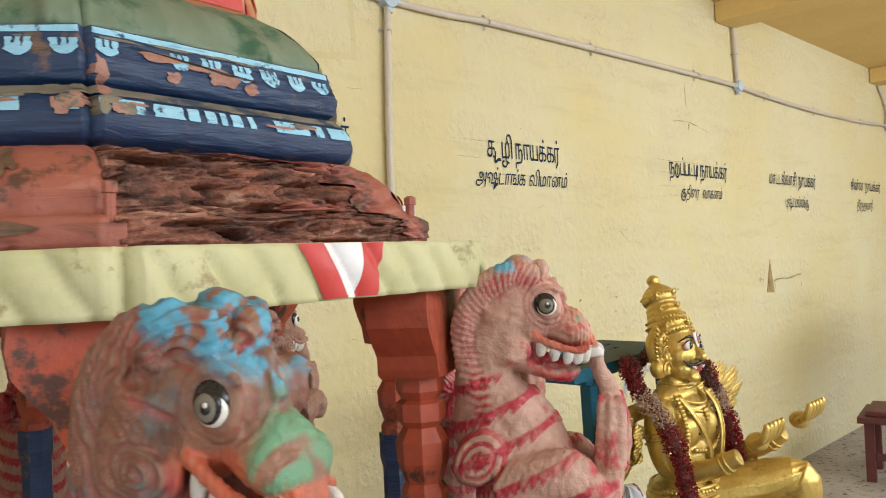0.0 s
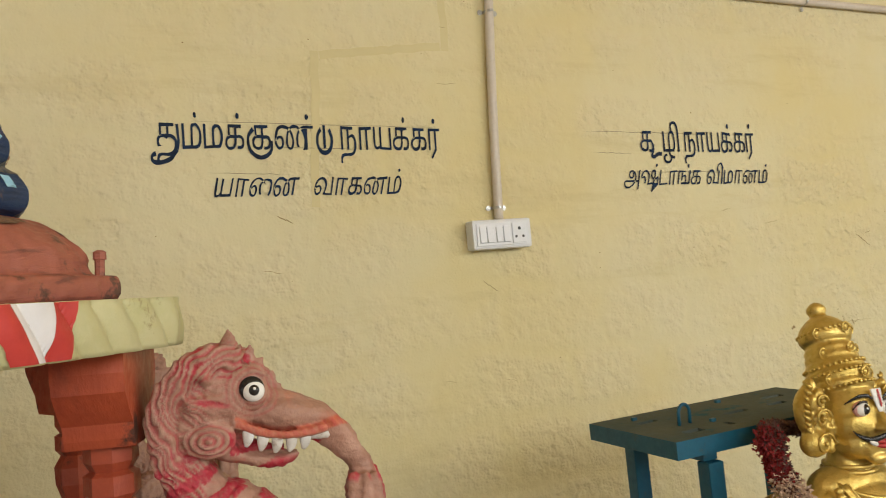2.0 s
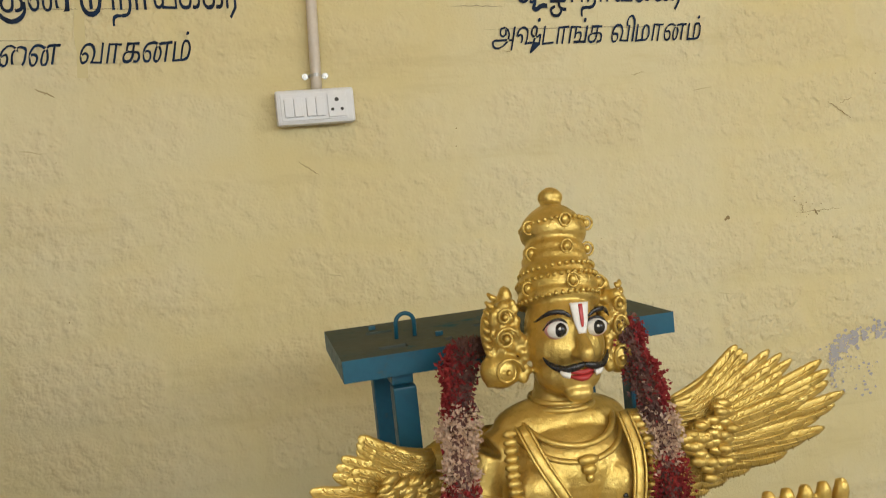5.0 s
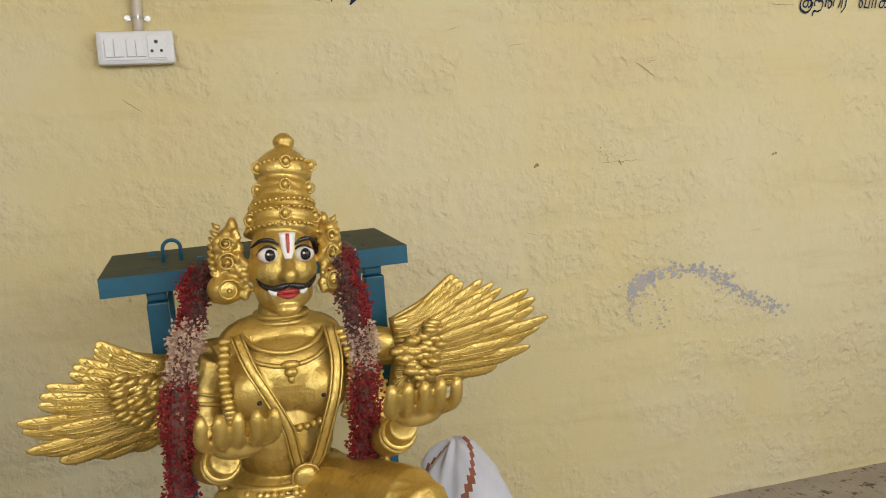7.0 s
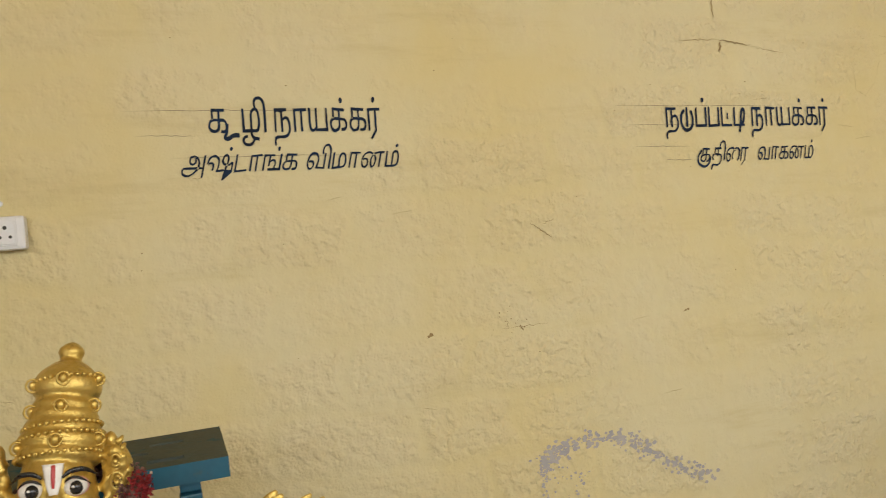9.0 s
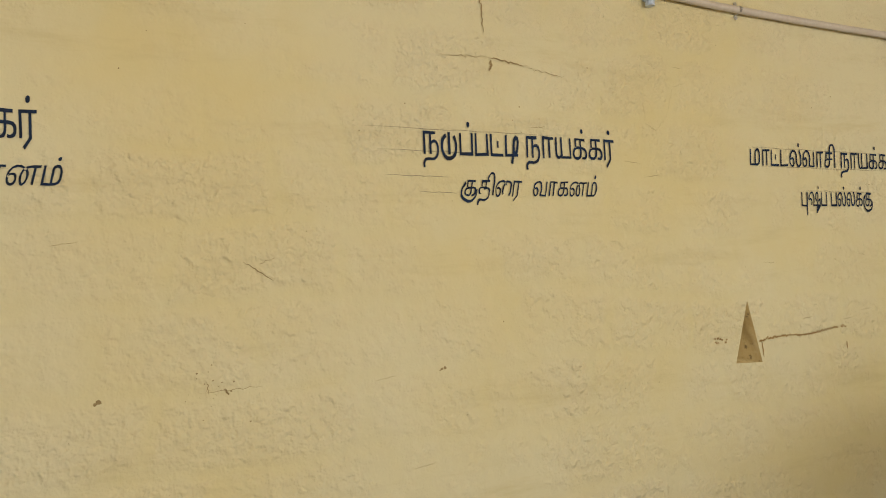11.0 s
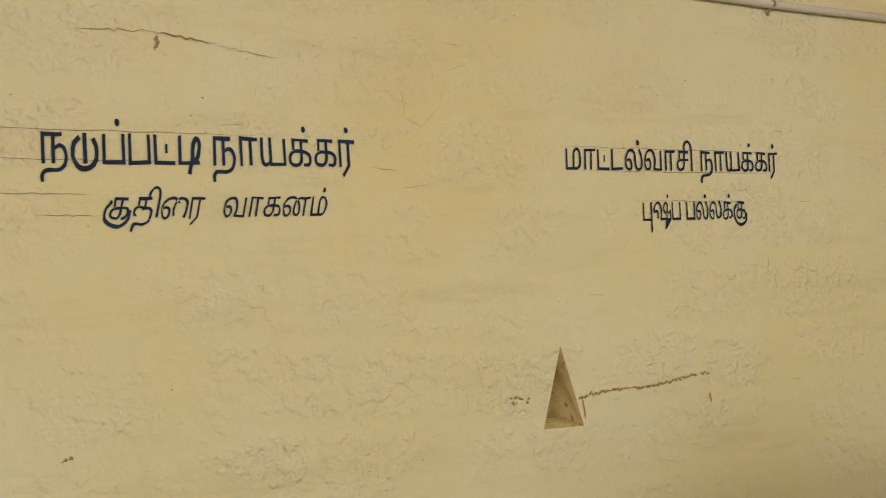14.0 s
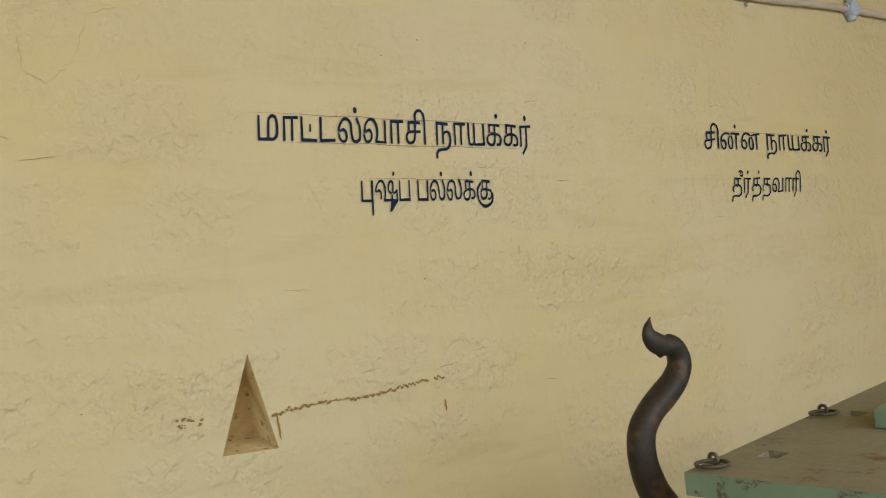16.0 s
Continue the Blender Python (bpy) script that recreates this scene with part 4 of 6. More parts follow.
for i in range(8):
    rot = i == 7
    panel("fascia_board", i, [(0.464, 1.337), (0.466, 1.359), (0.464, 1.382)], [FASCIA, STRIPER, STRIPEW],
          lambda u, v: 0.0075 * abs(math.sin(math.pi * (u * 9.5 + 0.75 * v))) ** 0.5 * min(1, u * 25, (1 - u) * 25) + 0.0006 * nz(u * 30, v * 4, i), 150, 10, "fluted pale lime fascia with a red and white mark", mark)
    if rot:
        panel("roof_base", i, [(0.416, 1.383), (0.414, 1.402), (0.392, 1.415), (0.378, 1.438), (0.352, 1.458), (0.338, 1.464)], [DECAY, LOTUS],
              lambda u, v: (0.018 * nz(u * 4, v * 9 + 3 * nz(u * 3, 0, 1), 1) - 0.030 * max(0, 0.16 - abs(nz(u * 3.5, v * 11 + 2 * nz(u * 4, 1, 1), 8))) * 4.5 + 0.013 * nz(u * 9, v * 26, 5) + 0.007 * nz(u * 26, v * 60, 2) + 0.004 * nz(u * 70, v * 30, 3)) * min(1, max(0.15, (0.95 - u) * 7)),
              200, 56, "rotten bare wood with deep grain", leftover)
    else:
        panel("roof_base", i, [(0.416, 1.383), (0.416, 1.404), (0.394, 1.408), (0.388, 1.43), (0.36, 1.455), (0.338, 1.464)], [LOTUS, PLAINWOOD],
              lambda u, v: 0.007 * max(0, 1 - abs((u * 3) % 1 - 0.5) * 2.6) ** 0.5 * (v > 0.28) - 0.006 * max(0, 0.12 - abs(nz(u * 5, v * 6, i))) * 4 + 0.0018 * nz(u * 14, v * 9, i), 90, 22, "", scars)
    panel("lower_moulding", i, [(0.326, 1.464), (0.341, 1.472), (0.345, 1.486), (0.338, 1.502), (0.324, 1.513)], [NAVY, SKYB, GREY, BARE, BLACK],
          lambda u, v: 0.0014 * nz(u * 12, v * 8, i + 5) + 0.0006 * nz(u * 6, v * 50, i), 80, 18, "", dashes)
    panel("upper_moulding", i, [(0.316, 1.512), (0.328, 1.519), (0.331, 1.533), (0.325, 1.548), (0.322, 1.561)], [NAVY, SKYB, GREY, BARE, BLACK],
          lambda u, v: 0.0014 * nz(u * 12, v * 8, i + 7) + 0.0006 * nz(u * 6, v * 50, i) - 0.004 * max(0, 0.05 - abs(v - 0.42 - 0.06 * nz(u * 4, i, 2))) * 20 * max(0, nz(u * 3, i, 7)), 100, 40, "", petals)
    panel("roof_slope", i, [(0.314, 1.562), (0.308, 1.580), (0.286, 1.605), (0.256, 1.624), (0.236, 1.630)], [SEA],
          lambda u, v: 0.006 * nz(u * 8, v * 3, i + 3) + 0.006 * max(0, 1 - abs((u * 5) % 1 - 0.5) * 4) + 0.0015 * nz(u * 40, v * 9, i), 60, 12)
    panel("neck_panel", i, [(0.238, 1.631), (0.234, 1.71), (0.222, 1.80), (0.21, 1.86)], [ORANGE, STRIPER], None, 20, 12, "", borders)
    # corner peg on the fascia
    c = corner(0.400, i)
    bm = bmesh.new()
    box(bm, -0.010, 0.010, -0.010, 0.010, 1.383, 1.400, 0.002, pose(c.x, c.y, 0, 0, 0, PT + 45 * i))
    lathe(bm, (c.x, c.y, 1.399), (c.x + 0.001, c.y, 1.430), [(0, 0.0045), (0.7, 0.0045), (0.72, 0.006), (0.95, 0.0058), (1, 0.003)], 8)
    part("corner_peg", bm, LOTUS, PAV)
    # turned column with a curved bracket
    lag = -3 if i == 2 else 0
    c, ang = corner(0.402, i + lag / 45), PT + 45 * i + lag
    here = pose(c.x, c.y, 0, 0, 0, ang)
    bm = bmesh.new()
    lathe(bm, (c.x, c.y, 1.128), (c.x, c.y, 1.30), [(0, 0.0232), (0.06, 0.0232), (0.10, 0.0189), (0.22, 0.0258), (0.34, 0.0267), (0.42, 0.0189), (0.46, 0.0249), (0.56, 0.0249), (0.58, 0.0189), (0.63, 0.0241), (0.75, 0.0241), (0.77, 0.0181), (0.84, 0.0232), (1, 0.0232)], 8)
    part("column_shaft", bm, REDW, PAV, "turned red oxide shaft")
    bm = bmesh.new()
    lathe(bm, (c.x, c.y, 0.64), (c.x, c.y, 1.128), [(0, 0.0292), (0.08, 0.0292), (0.1, 0.0232), (0.9, 0.0232), (0.93, 0.0267), (1, 0.0267)], 8)
    part("column_foot", bm, NAVY, PAV, "dark blue column shaft")
    bm = bmesh.new()
    prof = [(0.066, 1.336), (0.068, 1.320), (0.065, 1.303), (0.053, 1.287), (0.041, 1.274), (0.037, 1.260), (0.033, 1.252)]
    ring = [(-w, z) for w, z in prof] + [(w, z) for w, z in prof[::-1]]
    front = [bm.verts.new(here @ Vector((0.030, w, z))) for w, z in ring]
    back = [bm.verts.new(here @ Vector((-0.030, w, z))) for w, z in ring]
    bm.faces.new(front)
    bm.faces.new(back[::-1])
    for k in range(len(ring)):
        bm.faces.new((front[k], front[(k + 1) % len(ring)], back[(k + 1) % len(ring)], back[k]))
    part("bracket", bm, REDW, PAV, "scrolled red corbel")


def ring_slab(name, r, z0, z1, material, label=""):
    bm = bmesh.new()
    lo = [bm.verts.new((*corner(r, k), z0)) for k in range(8)]
    hi = [bm.verts.new((*corner(r, k), z1)) for k in range(8)]
    bm.faces.new(lo[::-1])
    bm.faces.new(hi)
    for k in range(8):
        bm.faces.new((lo[k], lo[(k + 1) % 8], hi[(k + 1) % 8], hi[k]))
    part(name, bm, material, PAV, label)


ring_slab("roof_deck", 0.425, 1.338, 1.381, REDW, "red oxide roof board")
ring_slab("roof_core", 0.20, 1.382, 1.859, REDW)
ring_slab("plinth_top", 0.64, 0.58, 0.64, REDW)
ring_slab("plinth", 0.58, 0.0, 0.579, NAVY, "dark blue wooden plinth")


# ---- carved beasts on the pavilion's corners ----
MANE = np.array(smooth_path([(0.512, 1.322), (0.486, 1.327), (0.459, 1.315), (0.441, 1.292), (0.436, 1.263), (0.444, 1.232), (0.460, 1.194)], 60))
LIP = [(0.500, 1.265), (0.520, 1.2555), (0.543, 1.2495), (0.566, 1.2510), (0.590, 1.258)]


def wave(x):
    return 0.5 + 0.5 * np.sin(math.tau * x)


def step(x, lo, hi):
    t = np.clip((x - lo) / (hi - lo), 0, 1)
    return t * t * (3 - 2 * t)


def beast_mesh(kind):
    """An elephant-snouted rearing beast; x points away from the column. kind: fine (deep strands), plain (smooth cheeks, high head), peeled (blue and green paint)."""
    clay = bmesh.new()
    ball(clay, (0.486, 0, 1.291), (0.052, 0.032, 0.043), (0, 8, 0), 24)
    ball(clay, (0.510, 0, 1.295), (0.030, 0.029, 0.029), seg=20)
    ball(clay, (0.548, 0, 1.271), (0.040, 0.026, 0.0175), (0, 8, 0), 20)
    tube(clay, [(0.530, 0, 1.281, 0.020), (0.556, 0, 1.274, 0.0175), (0.577, 0, 1.260, 0.0150), (0.592, 0, 1.241, 0.0130), (0.5995, 0, 1.219, 0.0122), (0.600, 0, 1.190, 0.0122), (0.594, 0, 1.150, 0.014), (0.586, 0, 1.08, 0.016)], 30, 16, (0.9, 1.0))
    tube(clay, [(0.488, 0, 1.248, 0.018), (0.505, 0, 1.237, 0.0120), (0.524, 0, 1.2300, 0.0090), (0.541, 0, 1.2285, 0.0075), (0.558, 0, 1.2350, 0.0045)], 16, 14, (1.9, 0.85))
    tube(clay, [(0.500, 0, 1.252, 0.009), (0.528, 0, 1.2415, 0.0062), (0.550, 0, 1.2415, 0.004)], 10, 12, (1.8, 0.7))
    slim = 1.0 if kind == "fine" else 1.25
    tube(clay, [(0.474, 0, 1.290, 0.038), (0.459, 0, 1.250, 0.029 * slim), (0.458, 0, 1.222, 0.027 * slim), (0.470, 0, 1.192, 0.033 * slim), (0.500, 0, 1.164, 0.042), (0.516, 0, 1.122, 0.052), (0.508, 0, 1.02, 0.055), (0.494, 0, 0.97, 0.056)], 36, 20, (1.0, 1.0))
    if kind != "fine":
        # rounded crest knobs over the brow
        ball(clay, (0.499, 0, 1.334), (0.015, 0.013, 0.013), seg=16)
        ball(clay, (0.519, 0, 1.329), (0.010, 0.011, 0.012), seg=14)
    # crest of fins down the brow
    fins = ((0.5060, 1.327, 0.0260, 0.0120, 0.05), (0.5225, 1.323, 0.0140, 0.0080, 0.35), (0.5320, 1.315, 0.0100, 0.0080, 0.6), (0.5400, 1.305, 0.0080, 0.0080, 0.8), (0.5460, 1.295, 0.0060, 0.0070, 0.9))
    if kind != "fine":
        fins = ((0.5000, 1.327, 0.0140, 0.0130, 0.1), (0.5160, 1.325, 0.0120, 0.0100, 0.2), (0.5320, 1.315, 0.0080, 0.0090, 0.6), (0.5400, 1.305, 0.0050, 0.0080, 0.8))
    for x, z, h, w, lean in fins:
        tube(clay, [(x - lean * 0.006, 0, z - 0.008, w), (x, 0, z, w), (x + lean * h * 0.5, 0, z + h * 0.5, w * 0.75), (x + lean * h, 0, z + h, w * 0.12)], 10, 10, (0.62, 1.0))
    for s in (-1, 1):
        # mane plate, brow, knob, ear, cheek leaf
        tube(clay, [(x, (0.016 + 0.012 * min(1, k / 14)) * s, z, 0.0135 if k < 50 else 0.0135 - 0.0011 * (k - 50)) for k, (x, z) in enumerate(MANE)][::2], 0, 12, (0.62, 1.0))
        ball(clay, (0.5190, 0.0225 * s, 1.2965), (0.0170, 0.0080, 0.0180), seg=18)
        tube(clay, [(0.519 + 0.0170 * math.cos(a), 0.0262 * s, 1.297 + 0.0175 * math.sin(a), 0.0028) for a in np.linspace(0.7, 4.2, 20)], 0, 8)
        if kind != "plain":
            ball(clay, (0.4790, 0.0310 * s, 1.3095), (0.0062, 0.0060, 0.0062), seg=12)
            tube(clay, [(0.4640, 0.0320 * s, 1.2790, 0.0085), (0.4760, 0.0340 * s, 1.2865, 0.0080), (0.4900, 0.0310 * s, 1.2860, 0.0050), (0.4985, 0.0270 * s, 1.2835, 0.002)], 12, 10, (0.55, 1.0))
        else:
            tube(clay, [(0.4640, 0.0300 * s, 1.278, 0.0022), (0.470, 0.0320 * s, 1.291, 0.0026), (0.497, 0.0300 * s, 1.288, 0.0026), (0.466, 0.0315 * s, 1.277, 0.002)], 16, 8)
        ball(clay, (0.4790, 0.0270 * s, 1.2545), (0.0250, 0.0110, 0.0165), (0, 4, 0), 18)
        tube(clay, [(x, (0.0262 - 0.13 * max(0, x - 0.535)) * s, z + 0.0035, 0.0046) for x, z in smooth_path(LIP, 14)[:12]], 0, 10)
        # curled shoulder, raised foreleg and the paw round the trunk
        ball(clay, (0.470, 0.040 * s, 1.158), (0.027, 0.016, 0.027), seg=18)
        tube(clay, [(0.496, 0.034 * s, 1.128, 0.028), (0.530, 0.038 * s, 1.140, 0.0265), (0.560, 0.036 * s, 1.140, 0.0235), (0.582, 0.030 * s, 1.122, 0.0185), (0.594, 0.024 * s, 1.122, 0.0145), (0.601, 0.016 * s, 1.150, 0.011)], 22, 14)
        for k in range(3):
            x = 0.588 + 0.0100 * k
            tube(clay, [(x, (0.0190 - 0.003 * abs(k - 1)) * s, 1.145, 0.0060), (x + 0.001, (0.0205 - 0.003 * abs(k - 1)) * s, 1.172, 0.0066), (x + 0.002, (0.0175 - 0.003 * abs(k - 1)) * s, 1.197, 0.0058), (x + 0.002, 0.013 * s, 1.209, 0.003)], 12, 10)
    tube(clay, [(0.606, 0, 1.140, 0.009), (0.612, 0, 1.170, 0.0085), (0.612, 0, 1.200, 0.004)], 10, 10)
    bm = sculpt(clay, 0.00185, BEAST, 2)
    bm.normal_update()
    co = np.array([v.co[:] for v in bm.verts])
    no = np.array([v.normal[:] for v in bm.verts])
    X, Y, Z = co.T
    grain = np.array([noise.noise(v.co * 55) for v in bm.verts])
    fine = np.array([noise.noise(v.co * 170) for v in bm.verts])
    # distance to the mane's line, and how far along it
    P = MANE[:, None, :] - np.stack([X, Z], 1)[None]
    D = np.hypot(P[..., 0], P[..., 1])
    near, at = D.min(0), D.argmin(0)
    dirs = np.gradient(MANE, axis=0)
    unit = dirs / np.hypot(dirs[:, 0], dirs[:, 1])[:, None]
    run = at / 59 * 0.225 - (P[at, np.arange(len(X))] * unit[at]).sum(1)
    side = np.sign(dirs[at, 0] * P[at, np.arange(len(X)), 1] - dirs[at, 1] * P[at, np.arange(len(X)), 0])
    across = side * near
    head = step(Z, 1.205, 1.225)
    away = np.abs(Y) > 0.006
    bold = 0.55 if kind == "plain" else 1.1
    re = np.hypot(X - 0.521, Z - 1.2965)
    d = np.zeros(len(X))
    red = np.zeros(len(X))
    reach = 0.0125 if kind == "plain" else 0.0150
    mane = (1 - step(near, reach, reach + 0.0035)) * (re > 0.022)
    # locks that flow down the mane; the plain beast has a scalloped band instead
    if kind == "plain":
        comb = wave(run / 0.0075 + across / 0.02 + 0.4 * grain)
    else:
        comb = wave(run / 0.019 + across / 0.0062 + 0.3 * np.sin(run * 95) + 1.3 * grain)
    d += mane * 0.0026 * bold * (comb - 0.5) * away
    red += mane * step(comb, 0.62, 0.25) * (0.85 if kind == "fine" else 0.95) * (step(np.abs(across + 0.004), 0.012, 0.004) if kind == "plain" else 1)
    neck = head * (1 - mane) * step(re, 0.021, 0.025) * step(X, 0.515, 0.500)
    if kind != "plain":
        # leaf of nested strokes on the cheek, strokes over the ear and brow
        leafq = np.hypot((X - 0.480) / 0.024, (Z - 1.2545) / 0.0165)
        inleaf = neck * step(leafq, 1.05, 0.9)
        nest = wave(leafq * 3.4 + 0.15 * grain)
        d += inleaf * 0.0030 * (nest - 0.5)
        red += inleaf * step(nest, 0.55, 0.2) * (1.0 - 0.35 * leafq)
        strand = wave((Z + 0.35 * X) / 0.0062 + 0.5 * np.sin(X * 160) + 1.1 * grain)
        rest = neck * (1 - inleaf) * step(np.hypot(X - 0.479, Z - 1.3095), 0.005, 0.008)
        rest *= 1 - 0.75 * step(X, 0.474, 0.484)
        d += rest * 0.0018 * (strand - 0.5)
        red += rest * step(strand, 0.5, 0.2) * 0.70
        slit = np.hypot((X - 0.484) / 0.015, (Z - 1.2875 + 0.25 * (X - 0.484)) / 0.0032)
        d -= neck * 0.0024 * step(slit, 1, 0.5)
        red += neck * step(slit, 1.2, 0.7)
    else:
        red += neck * 0.8 * step(np.hypot((X - 0.470) / 0.012, (Z - 1.312) / 0.010), 1.1, 0.6)
    # fins, socket rings, lip scallops
    fins = (np.abs(Y) < 0.0075) * step(Z - 0.9 * (0.53 - X) * (X < 0.53), 1.318, 1.326) * (X > 0.46)
    d += fins * 0.0008 * (wave((X - 0.5 * Z) / 0.0046) - 0.5)
    ring = (re < 0.026) * (re > 0.012) * (Z > 1.27)
    d += ring * 0.0009 * (wave(re / 0.0052) - 0.5)
    red += ring * 0.35 * step(wave(re / 0.0052 + 0.3 * grain), 0.5, 0.2)
    lipz = np.interp(X, [q[0] for q in LIP], [q[1] for q in LIP])
    onlip = (X > 0.503) * step(Z - lipz, -0.001, 0.001) * step(Z - lipz, 0.012, 0.008) * (Z > 1.2)
    d += onlip * 0.0009 * (wave(X / 0.0062 + (Z - lipz) / 0.014) - 0.5)
    orange = onlip * (0.85 + 0.4 * grain) + 0.25 * (X > 0.55) * step(Z, 1.24, 1.26) * step(grain, 0.0, 0.4)
    red += onlip * 0.4 * wave(X / 0.0062 + (Z - lipz) / 0.014)
    mouth = (X > 0.498) * (X < 0.575) * step(lipz - Z, 0.003, 0.006) * (Z > 1.2385)
    red += mouth * 0.85
    # feathered bands climbing round the neck and body
    w = Z - 0.42 * (X - 0.46) + 0.10 * np.abs(Y)
    along = X + 0.6 * np.sign(Y) * Y
    teeth = np.abs((along / 0.0085) % 1 - 0.5)
    body = step(Z, 1.236, 1.226) * step(X, 0.585, 0.575)
    ph = (w - 1.0) / (0.025 if kind == "fine" else 0.036) + 0.05 * grain
    fr = ph % 1
    band = step(fr, 0.14 + 0.40 * teeth, 0.20 + 0.40 * teeth) * step(fr, 0.58, 0.50) if kind == "plain" else step(fr, 0.40 + 0.36 * teeth, 0.47 + 0.36 * teeth)
    band = body * band
    d += body * (0.0010 * (wave(along / 0.0085) - 0.5) * (0.35 + 0.65 * band) + 0.0008 * (band > 0.4))
    red += band * (1.0 + 0.4 * fine) * step(grain, -0.6, -0.25)
    curl = np.hypot(X - 0.470, Z - 1.158)
    d += body * (curl < 0.03) * 0.0014 * (wave(curl / 0.009) - 0.5)
    red += body * (curl < 0.03) * 0.8 * step(wave(curl / 0.009), 0.6, 0.3)
    # folds on the trunk, ridges on the paw
    trunk = step(X, 0.572, 0.582) * step(Z, 1.262, 1.25)
    d += trunk * 0.0005 * (wave(Z / 0.0075 + X * 20) - 0.5)
    paw = trunk * step(Z, 1.222, 1.205)
    red += paw * step(no[:, 0] * 0.3 + grain, 0.0, 0.35) * 0.9
    blue, green = np.zeros(len(X)), np.zeros(len(X))
    if kind == "peeled":
        blue = step(Z + 0.25 * (X - 0.5), 1.310, 1.324) * step(grain + 0.5 * fine, -0.15, 0.1) * step(X, 0.450, 0.475)
        green = step(X, 0.535, 0.548) * step(Z - lipz, 0.009, 0.014) * step(grain, -0.3, 0.0)
        red *= 0.45
        orange += 0.9 * step(np.hypot((X - 0.525) / 0.026, (Z - 1.262) / 0.016) + 0.5 * grain, 1.1, 0.7)
    elif kind == "plain":
        scale = wave(X / 0.0075 + 0.5 * grain) * wave(Z / 0.0075 + 0.35 * np.floor(X / 0.0075))
        snout = step(X, 0.525, 0.545) * step(Z, 1.245, 1.255) * step(X, 0.592, 0.580)
        d += snout * 0.0010 * (scale - 0.4)
        orange += snout * step(scale + 0.5 * grain, 0.35, 0.65) * 0.8
        blue = step(Z, 1.326, 1.334) * step(grain, 0.05, 0.25)
        green = 0.8 * step(np.hypot((X - 0.552) / 0.008, (Z - 1.285) / 0.006) + grain, 0.9, 0.5)
    patch = np.array([noise.noise(v.co * 21) for v in bm.verts])
    red *= 0.70 + 0.5 * step(patch, -0.30, 0.15)
    d += 0.0009 * fine + 0.0018 * grain
    co += no * d[:, None]
    # narrower along the middle line than on the flanks
    mid = (1 - np.clip(np.abs(Y) / 0.030, 0, 1)) * step(Z, 1.20, 1.24)
    co[:, 0] -= 0.0095 * mid * step(X, 0.44, 0.47)
    co[:, 2] -= 0.0040 * mid * step(X, 0.52, 0.55)
    if kind == "fine":
        # the snout, trunk and paw reach further out than the brow
        co[:, 0] += 0.018 * step(X, 0.525, 0.600)
    else:
        lift = step(Z, 1.12, 1.25)
        co[:, 0] += 0.027 * lift * step(X, 0.604, 0.535)
        co[:, 2] += 0.007 * lift
    paint = bm.verts.layers.float_color.new("paint")
    for v, c, *q in zip(bm.verts, co, red, orange, blue, green):
        v.co = c
        v[paint] = [min(max(float(k), 0.0), 1.0) for k in q]
    hx, hz = (0.0, 0.0) if kind == "fine" else (0.025, 0.007)
    # painted eyes and teeth
    for s in (-1, 1):
        e, er = 0.0288 * s, 0.84 if kind == "fine" else 0.80
        ex, ez = 0.5200 + hx, 1.2965 + hz
        ball(bm, (ex - 0.001, e, ez + 0.001), (0.0138 * er, 0.0050, 0.0138 * er), seg=20, mi=3)
        ball(bm, (ex + 0.0005, e + 0.0012 * s, ez - 0.0008), (0.0122 * er, 0.0052, 0.0118 * er), seg=20, mi=2)
        if kind != "fine":
            ball(bm, (ex + 0.0005, e + 0.0030 * s, ez - 0.0002), (0.0108 * er, 0.0042, 0.0108 * er), seg=18, mi=3)
            ball(bm, (ex + 0.0005, e + 0.0042 * s, ez - 0.0002), (0.0092 * er, 0.0036, 0.0092 * er), seg=18, mi=5)
        ball(bm, (ex + 0.0015, e + 0.0046 * s, ez), (0.0060 * er, 0.0036, 0.0062 * er), seg=16, mi=3)
        # tiny white dot modelled as the glint on the pupil
        ball(bm, (ex + 0.0022, e + 0.0078 * s, ez + 0.0018), (0.0014, 0.0008, 0.0014), seg=8, mi=2)
        sharp = 1.0 if kind == "fine" else 0.2
        for k in range(5):
            x = 0.5135 + 0.0128 * k
            z = float(np.interp(x, [q[0] for q in LIP], [q[1] for q in LIP]))
            f = step(np.array(x), 0.604, 0.535)
            x0, y = x + hx * float(f), (0.0252 - 0.13 * max(0, x - 0.530)) * s
            tube(bm, [(x0 + 0.001, y, z + 0.004 + hz, 0.0052), (x0, y, z - 0.002 + hz, 0.0056), (x0 - 0.001, y * 0.98, z - 0.0085 + hz, 0.0046), (x0 - 0.0030 * sharp, y * 0.96, z - 0.0105 - 0.0035 * sharp + hz, 0.0034 - 0.0018 * sharp)], 9, 10, (0.62, 1.0), mi=4)
        x, y = 0.5760 + 0.4 * hx, 0.0165 * s
        tube(bm, [(x - 0.006, y, 1.2505 + hz, 0.0058), (x + 0.002, y, 1.2500 + hz, 0.0062), (x + 0.006, y * 0.92, 1.2485 + hz, 0.0052), (x + 0.0100, y * 0.85, 1.2455 + hz, 0.0020)], 10, 10, (0.6, 1.0), mi=4)
        # hind quarters resting on the plinth
        tube(bm, [(0.480, 0.035 * s, 0.98, 0.035), (0.54, 0.045 * s, 0.90, 0.034), (0.52, 0.045 * s, 0.78, 0.026), (0.54, 0.045 * s, 0.62, 0.030)], 16, 10)
